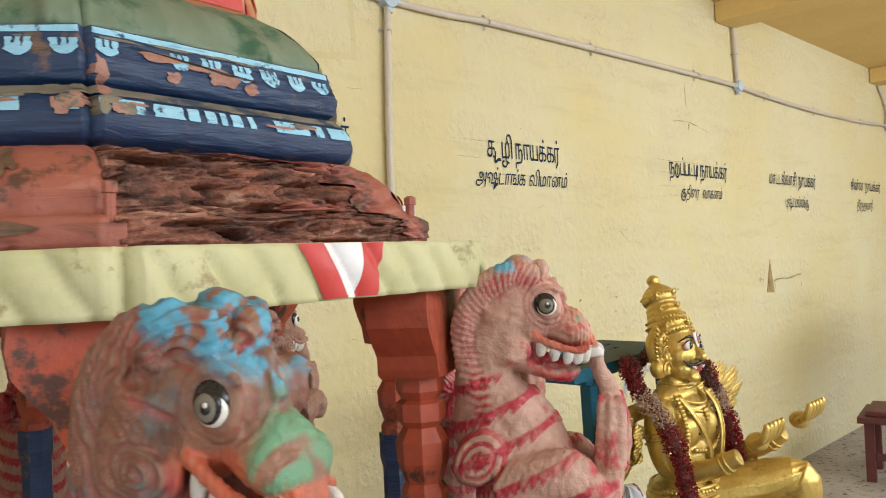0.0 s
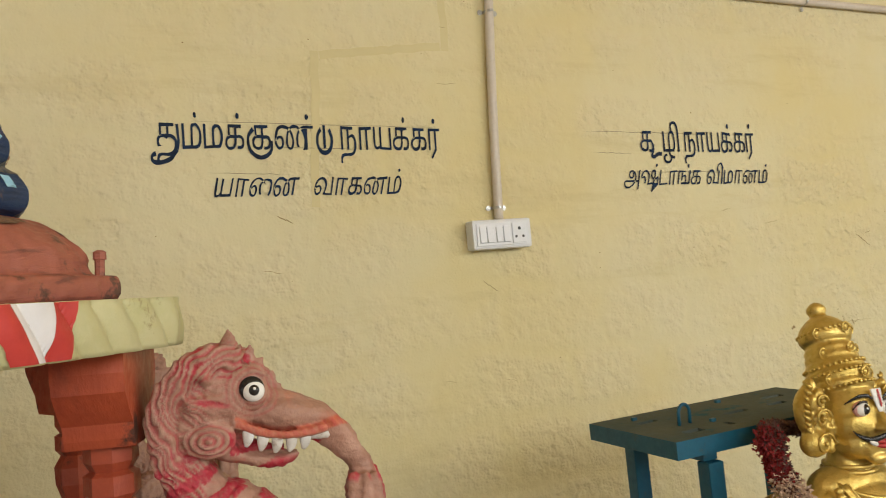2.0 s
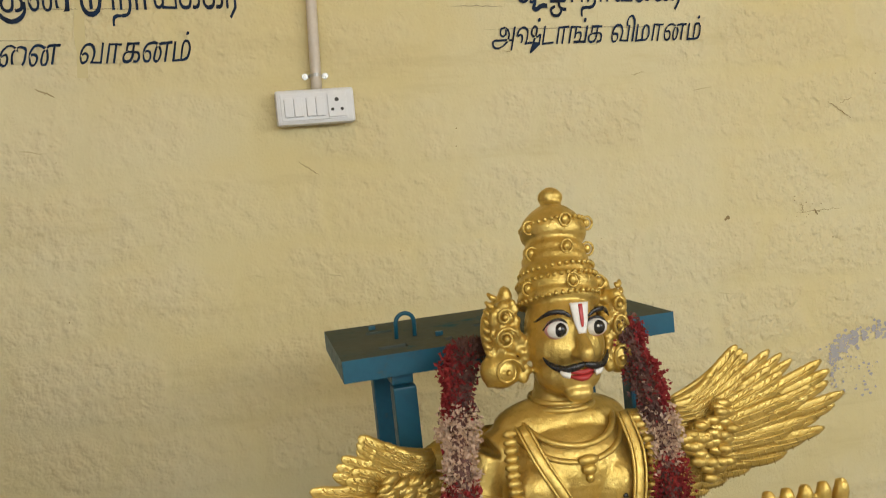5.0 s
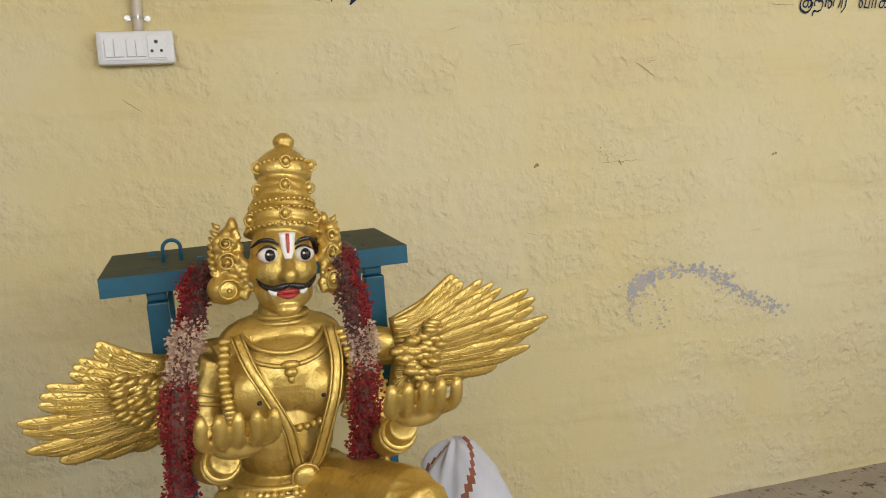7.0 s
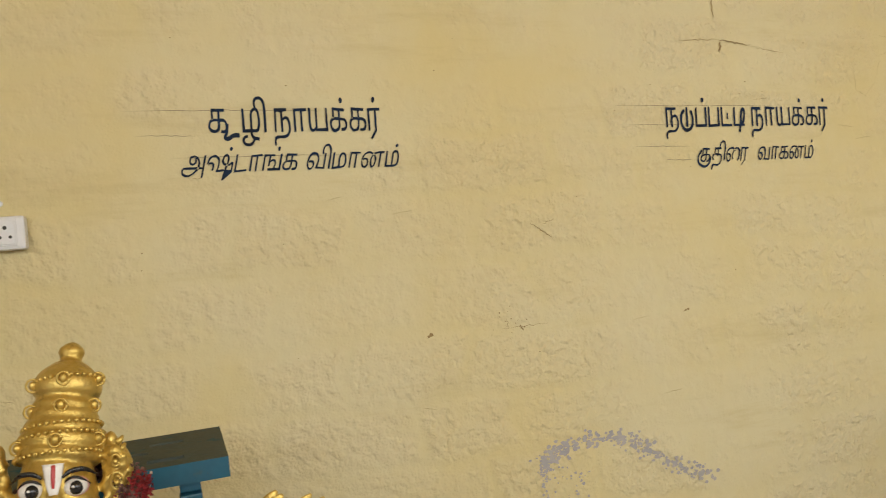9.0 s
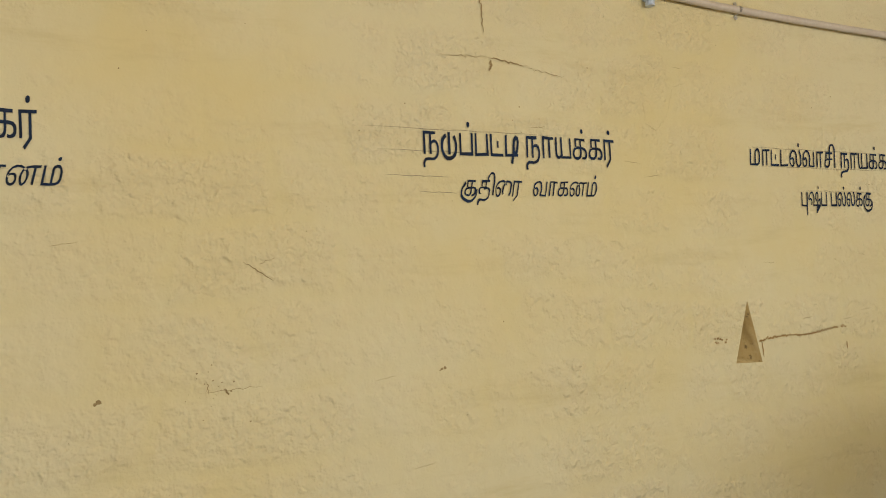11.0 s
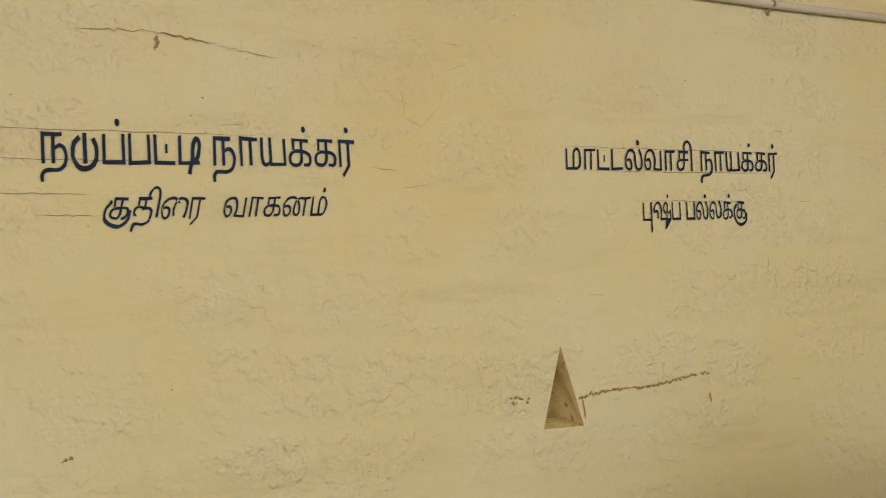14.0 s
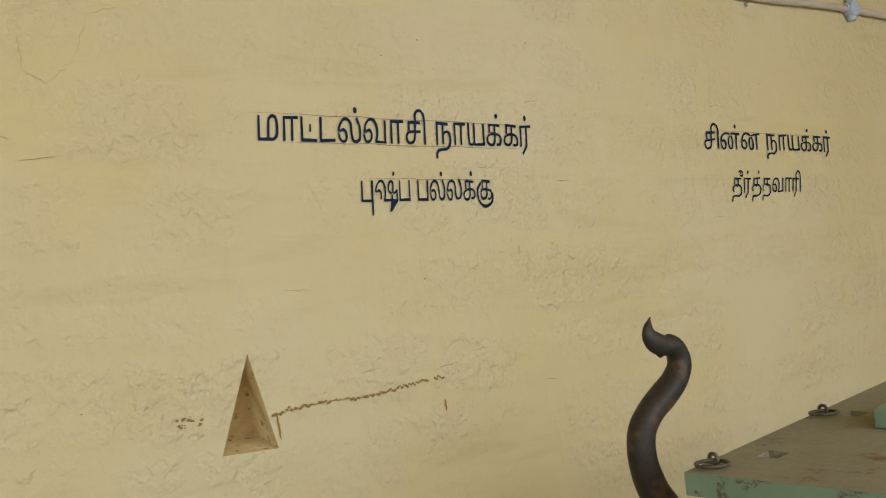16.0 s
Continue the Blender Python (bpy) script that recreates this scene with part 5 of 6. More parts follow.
    tube(bm, [(0.496, 0, 0.99, 0.056), (0.478, 0, 0.92, 0.055), (0.470, 0, 0.80, 0.050), (0.470, 0, 0.615, 0.055)], 14, 18, (0.84, 1.0))
    me = mesh_from(bm, "carved_beast", [BEAST, BEASTR, EYEW, BLACK, TOOTH, GREY], True)
    return me


BEAST_FINE, BEAST_PLAIN, BEAST_PEELED = beast_mesh("fine"), beast_mesh("plain"), beast_mesh("peeled")
for k in range(8):
    ob = new("carved_beast", BEAST_PLAIN if k == 0 else BEAST_PEELED if k == 7 else BEAST_FINE)
    ob.matrix_basis = pose(PC.x, PC.y, -0.005, 0, 0, PT + 45 * k) @ pose(0.040, 0, 0)
    if k == 2:
        ob.matrix_basis = pose(PC.x, PC.y, -0.026, 0, 0, PT + 90) @ pose(0.046, 0, 0)
        ob.material_slots[0].link = "OBJECT"
        ob.material_slots[0].material = BEASTC
    if k == 0:
        ob.matrix_basis = pose(PC.x, PC.y, 0.013, 0, 0, PT + 2.6) @ pose(0.012, 0, 0)
        ob.material_slots[0].link = "OBJECT"
        ob.material_slots[0].material = BEASTA
        tagged(ob, "carved elephant-snouted beast, pale pink with crimson bands", "statue", "beasts round the pavilion")
    elif k == 7:
        c = corner(0.392, 7)
        ob.matrix_basis = pose(PC.x + c.x - 0.066, PC.y + c.y - 0.045, 0.0155, 0, 0, -74) @ pose(-0.392, 0, 0) @ pose(0.46, 0, 1.22) @ pose(0, 0, 0, 0, 11, 0) @ pose(-0.46, 0, -1.22)
        ob.material_slots[0].link = "OBJECT"
        ob.material_slots[0].material = BEASTB
        tagged(ob, "carved elephant-snouted beast, brown wood with peeling blue paint", "statue", "beasts round the pavilion")
    else:
        tagged(ob, "carved elephant-snouted beast in pink and crimson paint", "statue", "beasts round the pavilion")


# ---- tables and stands ----
def plate(bm, xs, ys, holes, z0, z1, m, mi_top=1):
    """A board with rectangular slots cut through it."""
    n, p = len(xs) - 1, len(ys) - 1
    solid = lambda i, j: 0 <= i < n and 0 <= j < p and (i, j) not in holes
    vert = {}

    def v(i, j, z):
        if (i, j, z) not in vert:
            vert[i, j, z] = bm.verts.new(m @ Vector((xs[i], ys[j], z)))
        return vert[i, j, z]
    for i in range(n):
        for j in range(p):
            if not solid(i, j):
                continue
            bm.faces.new((v(i, j, z1), v(i + 1, j, z1), v(i + 1, j + 1, z1), v(i, j + 1, z1))).material_index = mi_top
            bm.faces.new((v(i, j, z0), v(i, j + 1, z0), v(i + 1, j + 1, z0), v(i + 1, j, z0)))
            for di, dj, a, b in ((-1, 0, (i, j), (i, j + 1)), (1, 0, (i + 1, j + 1), (i + 1, j)), (0, -1, (i + 1, j), (i, j)), (0, 1, (i, j + 1), (i + 1, j + 1))):
                if not solid(i + di, j + dj):
                    bm.faces.new((v(*a, z0), v(*b, z0), v(*b, z1), v(*a, z1))).material_index = 1 if 0 <= i + di < n and 0 <= j + dj < p else 0


def hoop(c, r, wire, rot, material, parent, half=False):
    bm = bmesh.new()
    m = pose(*c, *rot)
    turn = np.linspace(0, math.pi if half else math.tau, 20)
    pts = [m @ Vector((r * math.cos(a), 0, r * math.sin(a))) for a in turn]
    if half:
        pts = [m @ Vector((r, 0, -0.03))] + pts + [m @ Vector((-r, 0, -0.03))]
    tube(bm, [(*p, wire) for p in pts], 0, 8)
    part("ring", bm, material, parent, smooth=True)


def teal_stand():
    root = thing("stand", "teal painted wooden stand with a dusty slotted top", "stand")
    m = pose(1.404, 1.424, 1.063, 0, -1.9, -0.8) @ pose(0, 0, -1.068)
    bm = bmesh.new()
    plate(bm, [-0.270, -0.205, -0.160, -0.10, -0.085, -0.03, 0.03, 0.09, 0.14, 0.20, 0.270], [-0.142, -0.10, -0.075, -0.02, 0.0, 0.045, 0.065, 0.142],
          {(1, 1), (3, 1), (1, 5), (5, 3), (7, 3), (8, 1), (8, 5)}, 1.040, 1.074, m)
    part("top", bm, [TEAL, TEALTOP], root, "dusty grey-green slotted top")
    for x in (-0.180, 0.205):
        bm = bmesh.new()
        box(bm, x - 0.017, x + 0.017, -0.125, 0.125, 1.022, 1.039, 0.003, m)
        part("crosspiece", bm, TEAL, root)
        for y in (-0.122, 0.108):
            bm = bmesh.new()
            box(bm, x - 0.018, x + 0.018, y - 0.017, y + 0.017, 0.0, 1.021, 0.003, m)
            part("leg", bm, TEAL, root)
        bm = bmesh.new()
        box(bm, x - 0.014, x + 0.014, -0.088, 0.088, 0.30, 0.34, 0.003, m)
        part("rail", bm, TEAL, root)
    for y in (-0.122, 0.108):
        bm = bmesh.new()
        box(bm, -0.161, 0.186, y - 0.012, y + 0.012, 0.42, 0.46, 0.003, m)
        part("stretcher", bm, TEAL, root)
    hoop(m @ Vector((-0.150, -0.025, 1.098)), 0.016, 0.0035, (0, 0, 8), TEAL, root, True)
    for x, y in ((-0.19, 0.09), (-0.10, -0.05), (0.05, 0.10)):
        bm = bmesh.new()
        box(bm, x - 0.006, x + 0.006, y - 0.004, y + 0.004, 1.074, 1.081, 0.001, m)
        part("peg", bm, TEAL, root)


teal_stand()


def green_table():
    root = thing("slotted_table", "sage green wooden table with a dusty slotted top", "table")
    m = pose(4.533, 1.115, 0, 0, 0, 11)
    bm = bmesh.new()
    plate(bm, [0, 0.085, 0.115, 0.155, 0.19, 0.33, 0.43, 0.475, 0.9], [-0.62, -0.40, -0.37, -0.085, -0.075, -0.045, -0.02, 0.0], {(2, 4), (6, 4), (2, 1), (6, 1)}, 1.088, 1.118, m)
    part("top", bm, [GREEN, GREENTOP], root, "dusty top with square slots")
    for x, y in ((0.34, -0.125), (0.34, -0.36)):
        bm = bmesh.new()
        box(bm, x, x + 0.16, y - 0.055, y, 1.1185, 1.148, 0.004, m)
        part("block", bm, GREEN, root, "raised green block")
    for x, y in ((0.045, -0.575), (0.855, -0.575), (0.855, -0.045), (0.045, -0.045)):
        bm = bmesh.new()
        box(bm, x - 0.025, x + 0.025, y - 0.025, y + 0.025, 0, 1.087, 0.004, m)
        part("leg", bm, GREEN, root)
    for y in (-0.575, -0.045):
        bm = bmesh.new()
        box(bm, 0.071, 0.829, y - 0.012, y + 0.012, 1.02, 1.086, 0.003, m)
        part("apron", bm, GREEN, root)
    for x, y in ((0.035, -0.022), (0.42, -0.022)):
        hoop(m @ Vector((x, y, 1.1235)), 0.021, 0.0028, (88, 0, 10), IRON, root)
        hoop(m @ Vector((x + 0.020, y + 0.008, 1.124)), 0.008, 0.0028, (0, 0, 80), IRON, root)


green_table()


def red_stand():
    root = thing("low_stand", "low maroon painted wooden stand by the wall", "stand")
    m = pose(4.33, 1.47, 0, 0, 0, 10)
    for name, b in (("top", (-0.02, 0.42, -0.14, 0.14, 0.335, 0.37)), ("ledge", (0.02, 0.38, -0.10, 0.10, 0.371, 0.40)), ("leg", (0.02, 0.07, -0.11, -0.06, 0, 0.334)), ("leg", (0.02, 0.07, 0.06, 0.11, 0, 0.334)),
                    ("leg", (0.33, 0.38, -0.11, -0.06, 0, 0.334)), ("leg", (0.33, 0.38, 0.06, 0.11, 0, 0.334)), ("rail", (0.035, 0.055, -0.059, 0.059, 0.12, 0.16))):
        bm = bmesh.new()
        box(bm, *b, 0.004, m)
        part(name, bm, MAROON, root)


red_stand()


def curved_finial():
    """A bronze-dark pole end in an S curve with a leaf-shaped tip."""
    bm = bmesh.new()
    y = 1.40
    tube(bm, [(4.80, y, 0.0, 0.030), (4.80, y, 0.40, 0.030), (4.810, y, 0.80, 0.030), (4.798, y, 0.93, 0.030), (4.760, y, 0.995, 0.029), (4.742, y, 1.05, 0.0265), (4.746, y, 1.098, 0.0255), (4.773, y, 1.130, 0.0250), (4.809, y, 1.153, 0.026),
              (4.845, y, 1.178, 0.0245), (4.864, y, 1.207, 0.0225), (4.854, y, 1.237, 0.0205), (4.834, y, 1.247, 0.020)], 70, 18)
    tube(bm, [(4.842, y, 1.243, 0.019), (4.820, y, 1.246, 0.020), (4.802, y, 1.254, 0.0205), (4.790, y, 1.268, 0.0165), (4.790, y, 1.284, 0.010), (4.799, y, 1.302, 0.0015)], 20, 16, (0.7, 1.0))
    ball(bm, (4.814, y, 1.227), 0.006, seg=8)
    bm = sculpt(bm, 0.004, BRONZE, 3)
    ob = part("curved_pole_end", bm, BRONZE)
    ob.location = (0.036, 0.022, -0.003)
    tagged(ob, "dark bronze S-curved pole end with a leaf-shaped tip", "pole")


curved_finial()


def draped_cloth():
    bm = bmesh.new()
    nu, nv = 72, 26
    rows = []
    for j in range(nv + 1):
        v = j / nv
        row = []
        for k in range(nu):
            a = k * math.tau / nu
            fold = 0.5 + 0.5 * math.sin(a * 7 + 2 * nz(math.cos(a), math.sin(a), v * 1.5))
            r = (0.018 + 0.115 * min(1, v * 1.7) ** 0.75 + 0.03 * v) * (1 + 0.16 * fold * min(1, 2 * v)) + 0.016 * nz(math.cos(a) * 3, math.sin(a) * 3, v * 7)
            z = 0.548 - 0.545 * v ** 1.25 + 0.025 * nz(math.cos(a) * 2, math.sin(a) * 2, 4 + v) * (1 - v)
            row.append(bm.verts.new((1.862 + r * math.cos(a) * 1.15, 1.60 + r * math.sin(a) * 0.8, max(0.001, z))))
        rows.append(row)
    for j in range(nv):
        for k in range(nu):
            f = bm.faces.new((rows[j][k], rows[j][(k + 1) % nu], rows[j + 1][(k + 1) % nu], rows[j + 1][k]))
            f.smooth = True
            w = (k + j * 0.9) % nu
            f.material_index = 1 if 58 < w < 60.2 or 39 < w < 40.5 else 0
    bm.faces.new(rows[0])
    bm.faces.new(rows[-1][::-1])
    ob = part("cloth", bm, [LINEN, BORDER])
    tagged(ob, "heap of white cotton cloth with a red-brown border", "cloth")


draped_cloth()


# ---- the gilded winged statue ----
def feather(bm, root, tip, w, curl, mi=0):
    r, t = Vector(root), Vector(tip)
    d = t - r
    up = Vector((0, 0, 1))
    pts = []
    for f, k in ((0, 0.55), (0.3, 0.9), (0.6, 1.0), (0.82, 0.98), (0.94, 0.72), (1.0, 0.22)):
        p = r + d * f + up * curl * (f ** 3) + Vector((0, -0.006 * math.sin(f * math.pi), 0))
        pts.append((*p, w * k))
    tube(bm, pts, 14, 10, (0.26, 1.0), (0, 1, 0), mi)
    tube(bm, [(p[0], p[1] - 0.32 * w, p[2], 0.0016) for p in pts[:-1]], 10, 6, mi=mi)
    # barbs slanting off the quill
    across = Vector((-d.z, 0, d.x)).normalized()
    for k in range(9):
        f = 0.30 + 0.07 * k
        q = r + d * f + up * curl * f ** 3 + Vector((0, -0.006 * math.sin(f * math.pi) - 0.27 * w, 0))
        for o in (-1, 1):
            e = q + across * o * w * 0.85 + d.normalized() * 0.008 + Vector((0, 0.16 * w, 0))
            tube(bm, [(*q, 0.0012), (*e, 0.0008)], 0, 4, mi=mi)


def wing(bm, root, sign, peak, spread, base, gain, lo, hi, sweep):
    """A fan of long feathers under two rows of short ones."""
    old = len(bm.verts)
    for layer, (n, k, y, w) in enumerate(((26, 1.0, 0.0, 0.0118), (24, 0.82, -0.007, 0.0108), (20, 0.64, -0.013, 0.0104), (16, 0.46, -0.019, 0.0100))):
        for i in range(n):
            th = lo + (hi - lo) * i / (n - 1)
            length = (base + gain * math.exp(-((th - peak) / (spread if th > peak else spread * 1.5)) ** 2)) * k * (1 + 0.05 * math.sin(i * 2.1))
            a = radians(th)
            start = (root[0] + sign * 0.02 * math.cos(a), root[1] + y, root[2] + 0.062 * th / 45)
            tip = (root[0] + sign * length * math.cos(a), root[1] + y + 0.01, root[2] + length * math.sin(a))
            feather(bm, start, tip, w * (1 + 0.12 * math.sin(i * 5.3 + layer)), 0.034 * k)
    for i in range(80):
        a, d = radians(random.uniform(lo, hi)), random.uniform(0.0, 0.085)
        c = Vector((root[0] + sign * (0.005 + d * math.cos(a)), root[1] - 0.040 + d * 0.1 + random.uniform(-0.006, 0.004), root[2] + d * math.sin(a)))
        tube(bm, [(*c, 0.006), (c.x + sign * 0.012, c.y - 0.004, c.z - 0.002, 0.0075), (c.x + sign * 0.026, c.y, c.z - 0.004, 0.001)], 7, 8, (0.7, 1.0), (0, 1, 0))
    bm.verts.ensure_lookup_table()
    for v in bm.verts[old:]:
        v.co.y -= sweep * max(0, sign * (v.co.x - root[0]))


def ring_round(bm, c, rx, ry, r, a0, a1, dz=0.0, n=30, mi=0, beads=0):
    pts = []
    for a in np.linspace(a0, a1, n):
        pts.append((c[0] + rx * math.cos(a), c[1] + ry * math.sin(a), c[2] + dz * math.sin(a), r))
    if beads:
        for k in range(beads):
            p = pts[int(k * (n - 1) / max(1, beads - 1))]
            ball(bm, p[:3], r * 1.5, seg=8, mi=mi)
    else:
        tube(bm, pts, 0, 8, mi=mi)


def golden_statue():
    random.seed(11)
    clay = bmesh.new()
    # head and face
    ball(clay, (1.421, 1.166, 1.094), (0.052, 0.060, 0.070), seg=24)
    ball(clay, (1.419, 1.146, 1.044), (0.047, 0.046, 0.034), seg=18)
    ball(clay, (1.420, 1.150, 1.078), (0.055, 0.048, 0.045), seg=20)
    ball(clay, (1.394, 1.130, 1.073), (0.017, 0.018, 0.018))
    ball(clay, (1.447, 1.130, 1.072), (0.017, 0.018, 0.018))
    ball(clay, (1.419, 1.111, 1.021), (0.021, 0.015, 0.013))
    tube(clay, [(1.424, 1.112, 1.114, 0.0065), (1.424, 1.102, 1.097, 0.0085), (1.423, 1.087, 1.079, 0.0110), (1.422, 1.090, 1.070, 0.0085)], 12, 12)
    for s in (-1, 1):
        ball(clay, (1.423 + 0.0095 * s, 1.098, 1.076), (0.0065, 0.009, 0.006))
    # neck, shoulders, chest, belly, hips
    tube(clay, [(1.416, 1.168, 1.045, 0.036), (1.413, 1.170, 1.008, 0.037), (1.411, 1.170, 0.968, 0.056)], 10, 18)
    tube(clay, [(1.310, 1.160, 0.932, 0.036), (1.345, 1.165, 0.944, 0.040), (1.410, 1.168, 0.952, 0.046), (1.475, 1.165, 0.942, 0.040), (1.512, 1.160, 0.926, 0.036)], 16, 16)
    ball(clay, (1.411, 1.168, 0.968), (0.100, 0.050, 0.040), seg=18)
    ball(clay, (1.409, 1.150, 0.905), (0.106, 0.070, 0.078), seg=24)
    ball(clay, (1.362, 1.110, 0.893), (0.050, 0.034, 0.046), seg=18)
    ball(clay, (1.460, 1.110, 0.888), (0.050, 0.034, 0.046), seg=18)
    ball(clay, (1.402, 1.145, 0.805), (0.084, 0.068, 0.085), seg=22)
    ball(clay, (1.402, 1.155, 0.700), (0.112, 0.090, 0.075), seg=22)
    # arms held forward with cupped palms
    arms = (([(1.304, 1.160, 0.938, 0.036), (1.280, 1.150, 0.880, 0.034), (1.272, 1.110, 0.805, 0.031), (1.288, 1.020, 0.815, 0.026), (1.302, 0.945, 0.855, 0.0215)], 1.318, 0.900, 0.893),
            ([(1.518, 1.160, 0.932, 0.036), (1.544, 1.150, 0.870, 0.034), (1.558, 1.110, 0.800, 0.031), (1.552, 1.010, 0.820, 0.026), (1.555, 0.935, 0.868, 0.0215)], 1.564, 0.890, 0.905))
    for path, hx, hy, hz in arms:
        tube(clay, path, 26, 16)
        ball(clay, (hx, hy + 0.005, hz), (0.040, 0.026, 0.021), (25, 0, 0), 16)
        for k in range(5):
            fx = hx - 0.046 + 0.023 * k
            tube(clay, [(hx - 0.032 + 0.016 * k, hy, hz, 0.0105), (fx, hy - 0.026, hz + 0.016, 0.0095), (fx + 0.001, hy - 0.038, hz + 0.042, 0.0088), (fx + 0.001, hy - 0.036, hz + 0.055, 0.0055)], 12, 10)
    # legs: one knee raised, one kneeling
    tube(clay, [(1.455, 1.130, 0.690, 0.074), (1.515, 1.010, 0.725, 0.066), (1.562, 0.905, 0.752, 0.050), (1.560, 0.905, 0.66, 0.046), (1.555, 0.94, 0.54, 0.040), (1.552, 0.93, 0.45, 0.042)], 26, 16)
    tube(clay, [(1.350, 1.130, 0.690, 0.074), (1.300, 1.040, 0.60, 0.066), (1.270, 0.985, 0.490, 0.058), (1.275, 1.08, 0.475, 0.05), (1.290, 1.22, 0.465, 0.042)], 24, 16)
    ball(clay, (1.553, 0.895, 0.440), (0.035, 0.07, 0.022))
    # crown
    lathe(clay, (1.423, 1.176, 1.128), (1.446, 1.242, 1.297), [(0, 0.0528), (0.03, 0.0581), (0.08, 0.0581), (0.1, 0.0537), (0.13, 0.0581), (0.2, 0.0581), (0.22, 0.0519), (0.25, 0.0537), (0.3, 0.0519), (0.32, 0.0475), (0.38, 0.0484), (0.4, 0.0449), (0.46, 0.0458), (0.48, 0.0414), (0.52, 0.0405), (0.545, 0.0458), (0.59, 0.0484), (0.64, 0.048), (0.7, 0.0431), (0.75, 0.0352), (0.8, 0.0247), (0.825, 0.0157), (0.86, 0.0147), (0.89, 0.0185), (0.93, 0.0181), (0.97, 0.0114), (1, 0.0019)], 36)
    # big ear ornaments
    for s, ex in ((-1, 1.350), (1, 1.490)):
        k2 = 1.0 if s < 0 else 0.62
        tube(clay, [(ex, 1.185, 1.145, 0.014), (ex + s * 0.022 * k2, 1.182, 1.120, 0.018), (ex + s * 0.026 * k2, 1.176, 1.085, 0.016), (ex + s * 0.012 * k2, 1.170, 1.065, 0.014)], 12, 12)
        ball(clay, (ex + s * 0.022 * k2, 1.165, 1.052), (0.030 * k2, 0.022, 0.026), seg=16)
        ball(clay, (ex + s * 0.012 * k2, 1.176, 1.100), (0.024 * k2, 0.016, 0.048), seg=16)
        for q in range(34):
            a, h = q * 2.4, q / 33
            ball(clay, (ex + s * (0.013 + 0.024 * math.cos(a) * (1.15 - h * 0.5)) * k2, 1.160 + 0.006 * math.sin(a * 1.7), 1.036 + 0.108 * h), 0.0062 + 0.002 * (q % 3), seg=8)
        ball(clay, (ex + s * 0.004, 1.180, 1.150), (0.010, 0.012, 0.016))
    bm = sculpt(clay, 0.0031, GOLD, 2)

    # ---- relief laid on the carved body ----
    axis0, axis1 = Vector((1.423, 1.176, 1.128)), Vector((1.446, 1.242, 1.297))
    for f, r, n in ((0.055, 0.0575, 38), (0.205, 0.0565, 38), (0.285, 0.0525, 34), (0.66, 0.0465, 32)):
        c = axis0 + (axis1 - axis0) * f
        for k in range(n):
            a = k * math.tau / n
            ball(bm, (c.x + r * math.cos(a), c.y + r * math.sin(a), c.z - 0.35 * r * math.sin(a)), 0.0036, seg=8)
    for f, r in ((0.14, 0.0585), (0.42, 0.047), (0.63, 0.0490)):
        for turn in (-1.57, -2.7, -0.45):
            c = axis0 + (axis1 - axis0) * f
            p = Vector((c.x + r * math.cos(turn), c.y + r * math.sin(turn), c.z - 0.35 * r * math.sin(turn)))
            ball(bm, p, (0.0055, 0.004, 0.0065), seg=10)
            tube(bm, [(p.x + 0.0085 * math.cos(a), p.y - 0.001, p.z + 0.0095 * math.sin(a), 0.0018) for a in np.linspace(0, math.tau, 15)], 0, 6)
    for dz, rr in ((0.010, 0.0460), (0.019, 0.0425)):
        ring_round(bm, (1.414, 1.169, 0.985 + dz), rr, rr, 0.0042, 0, math.tau)
    ring_round(bm, (1.411, 1.150, 0.985), 0.066, 0.062, 0.0045, math.pi, math.tau, 0.028)
    ring_round(bm, (1.411, 1.150, 0.972), 0.078, 0.066, 0.0042, math.pi, math.tau, 0.036)
    # broad bands from the shoulders to the belt and a pendant
    for pts in ([(1.336, 1.118, 0.985), (1.352, 1.088, 0.940), (1.378, 1.072, 0.890), (1.402, 1.068, 0.840), (1.412, 1.072, 0.790), (1.418, 1.076, 0.765)],
                [(1.484, 1.118, 0.985), (1.488, 1.088, 0.940), (1.480, 1.070, 0.890), (1.464, 1.064, 0.840), (1.448, 1.068, 0.790), (1.436, 1.076, 0.765)]):
        tube(bm, [(*p, 0.0062) for p in pts], 24, 8, (0.35, 1.0), (0, 1, 0))
        for off in (-0.0085, 0.0085):
            tube(bm, [(p[0] + off, p[1] - 0.001, p[2], 0.0020) for p in pts], 24, 6)
    for pts in ([(1.318, 1.112, 0.978), (1.312, 1.090, 0.930), (1.316, 1.085, 0.880), (1.322, 1.095, 0.840)], [(1.502, 1.112, 0.975), (1.512, 1.090, 0.930), (1.508, 1.085, 0.880), (1.500, 1.095, 0.840)]):
        for k, p in enumerate(smooth_path(pts, 16)):
            ball(bm, p, (0.0105, 0.006, 0.0062), seg=8)
    ball(bm, (1.414, 1.082, 0.938), (0.016, 0.007, 0.008), seg=10)
    ball(bm, (1.414, 1.080, 0.926), (0.011, 0.007, 0.008), seg=10)
    ball(bm, (1.414, 1.080, 0.915), (0.006, 0.006, 0.007), seg=10)
    for k in range(11):
        ball(bm, (1.352 + 0.0115 * k, 1.084 - 0.010 * math.sin(k / 10 * math.pi), 0.842 - 0.006 * math.sin(k / 10 * math.pi)), 0.0068, seg=8)
    ball(bm, (1.426, 1.068, 0.755), (0.020, 0.008, 0.020), seg=14)
    tube(bm, [(1.426 + 0.022 * math.cos(a), 1.069, 0.755 + 0.022 * math.sin(a), 0.003) for a in np.linspace(0, math.tau, 17)], 0, 6)
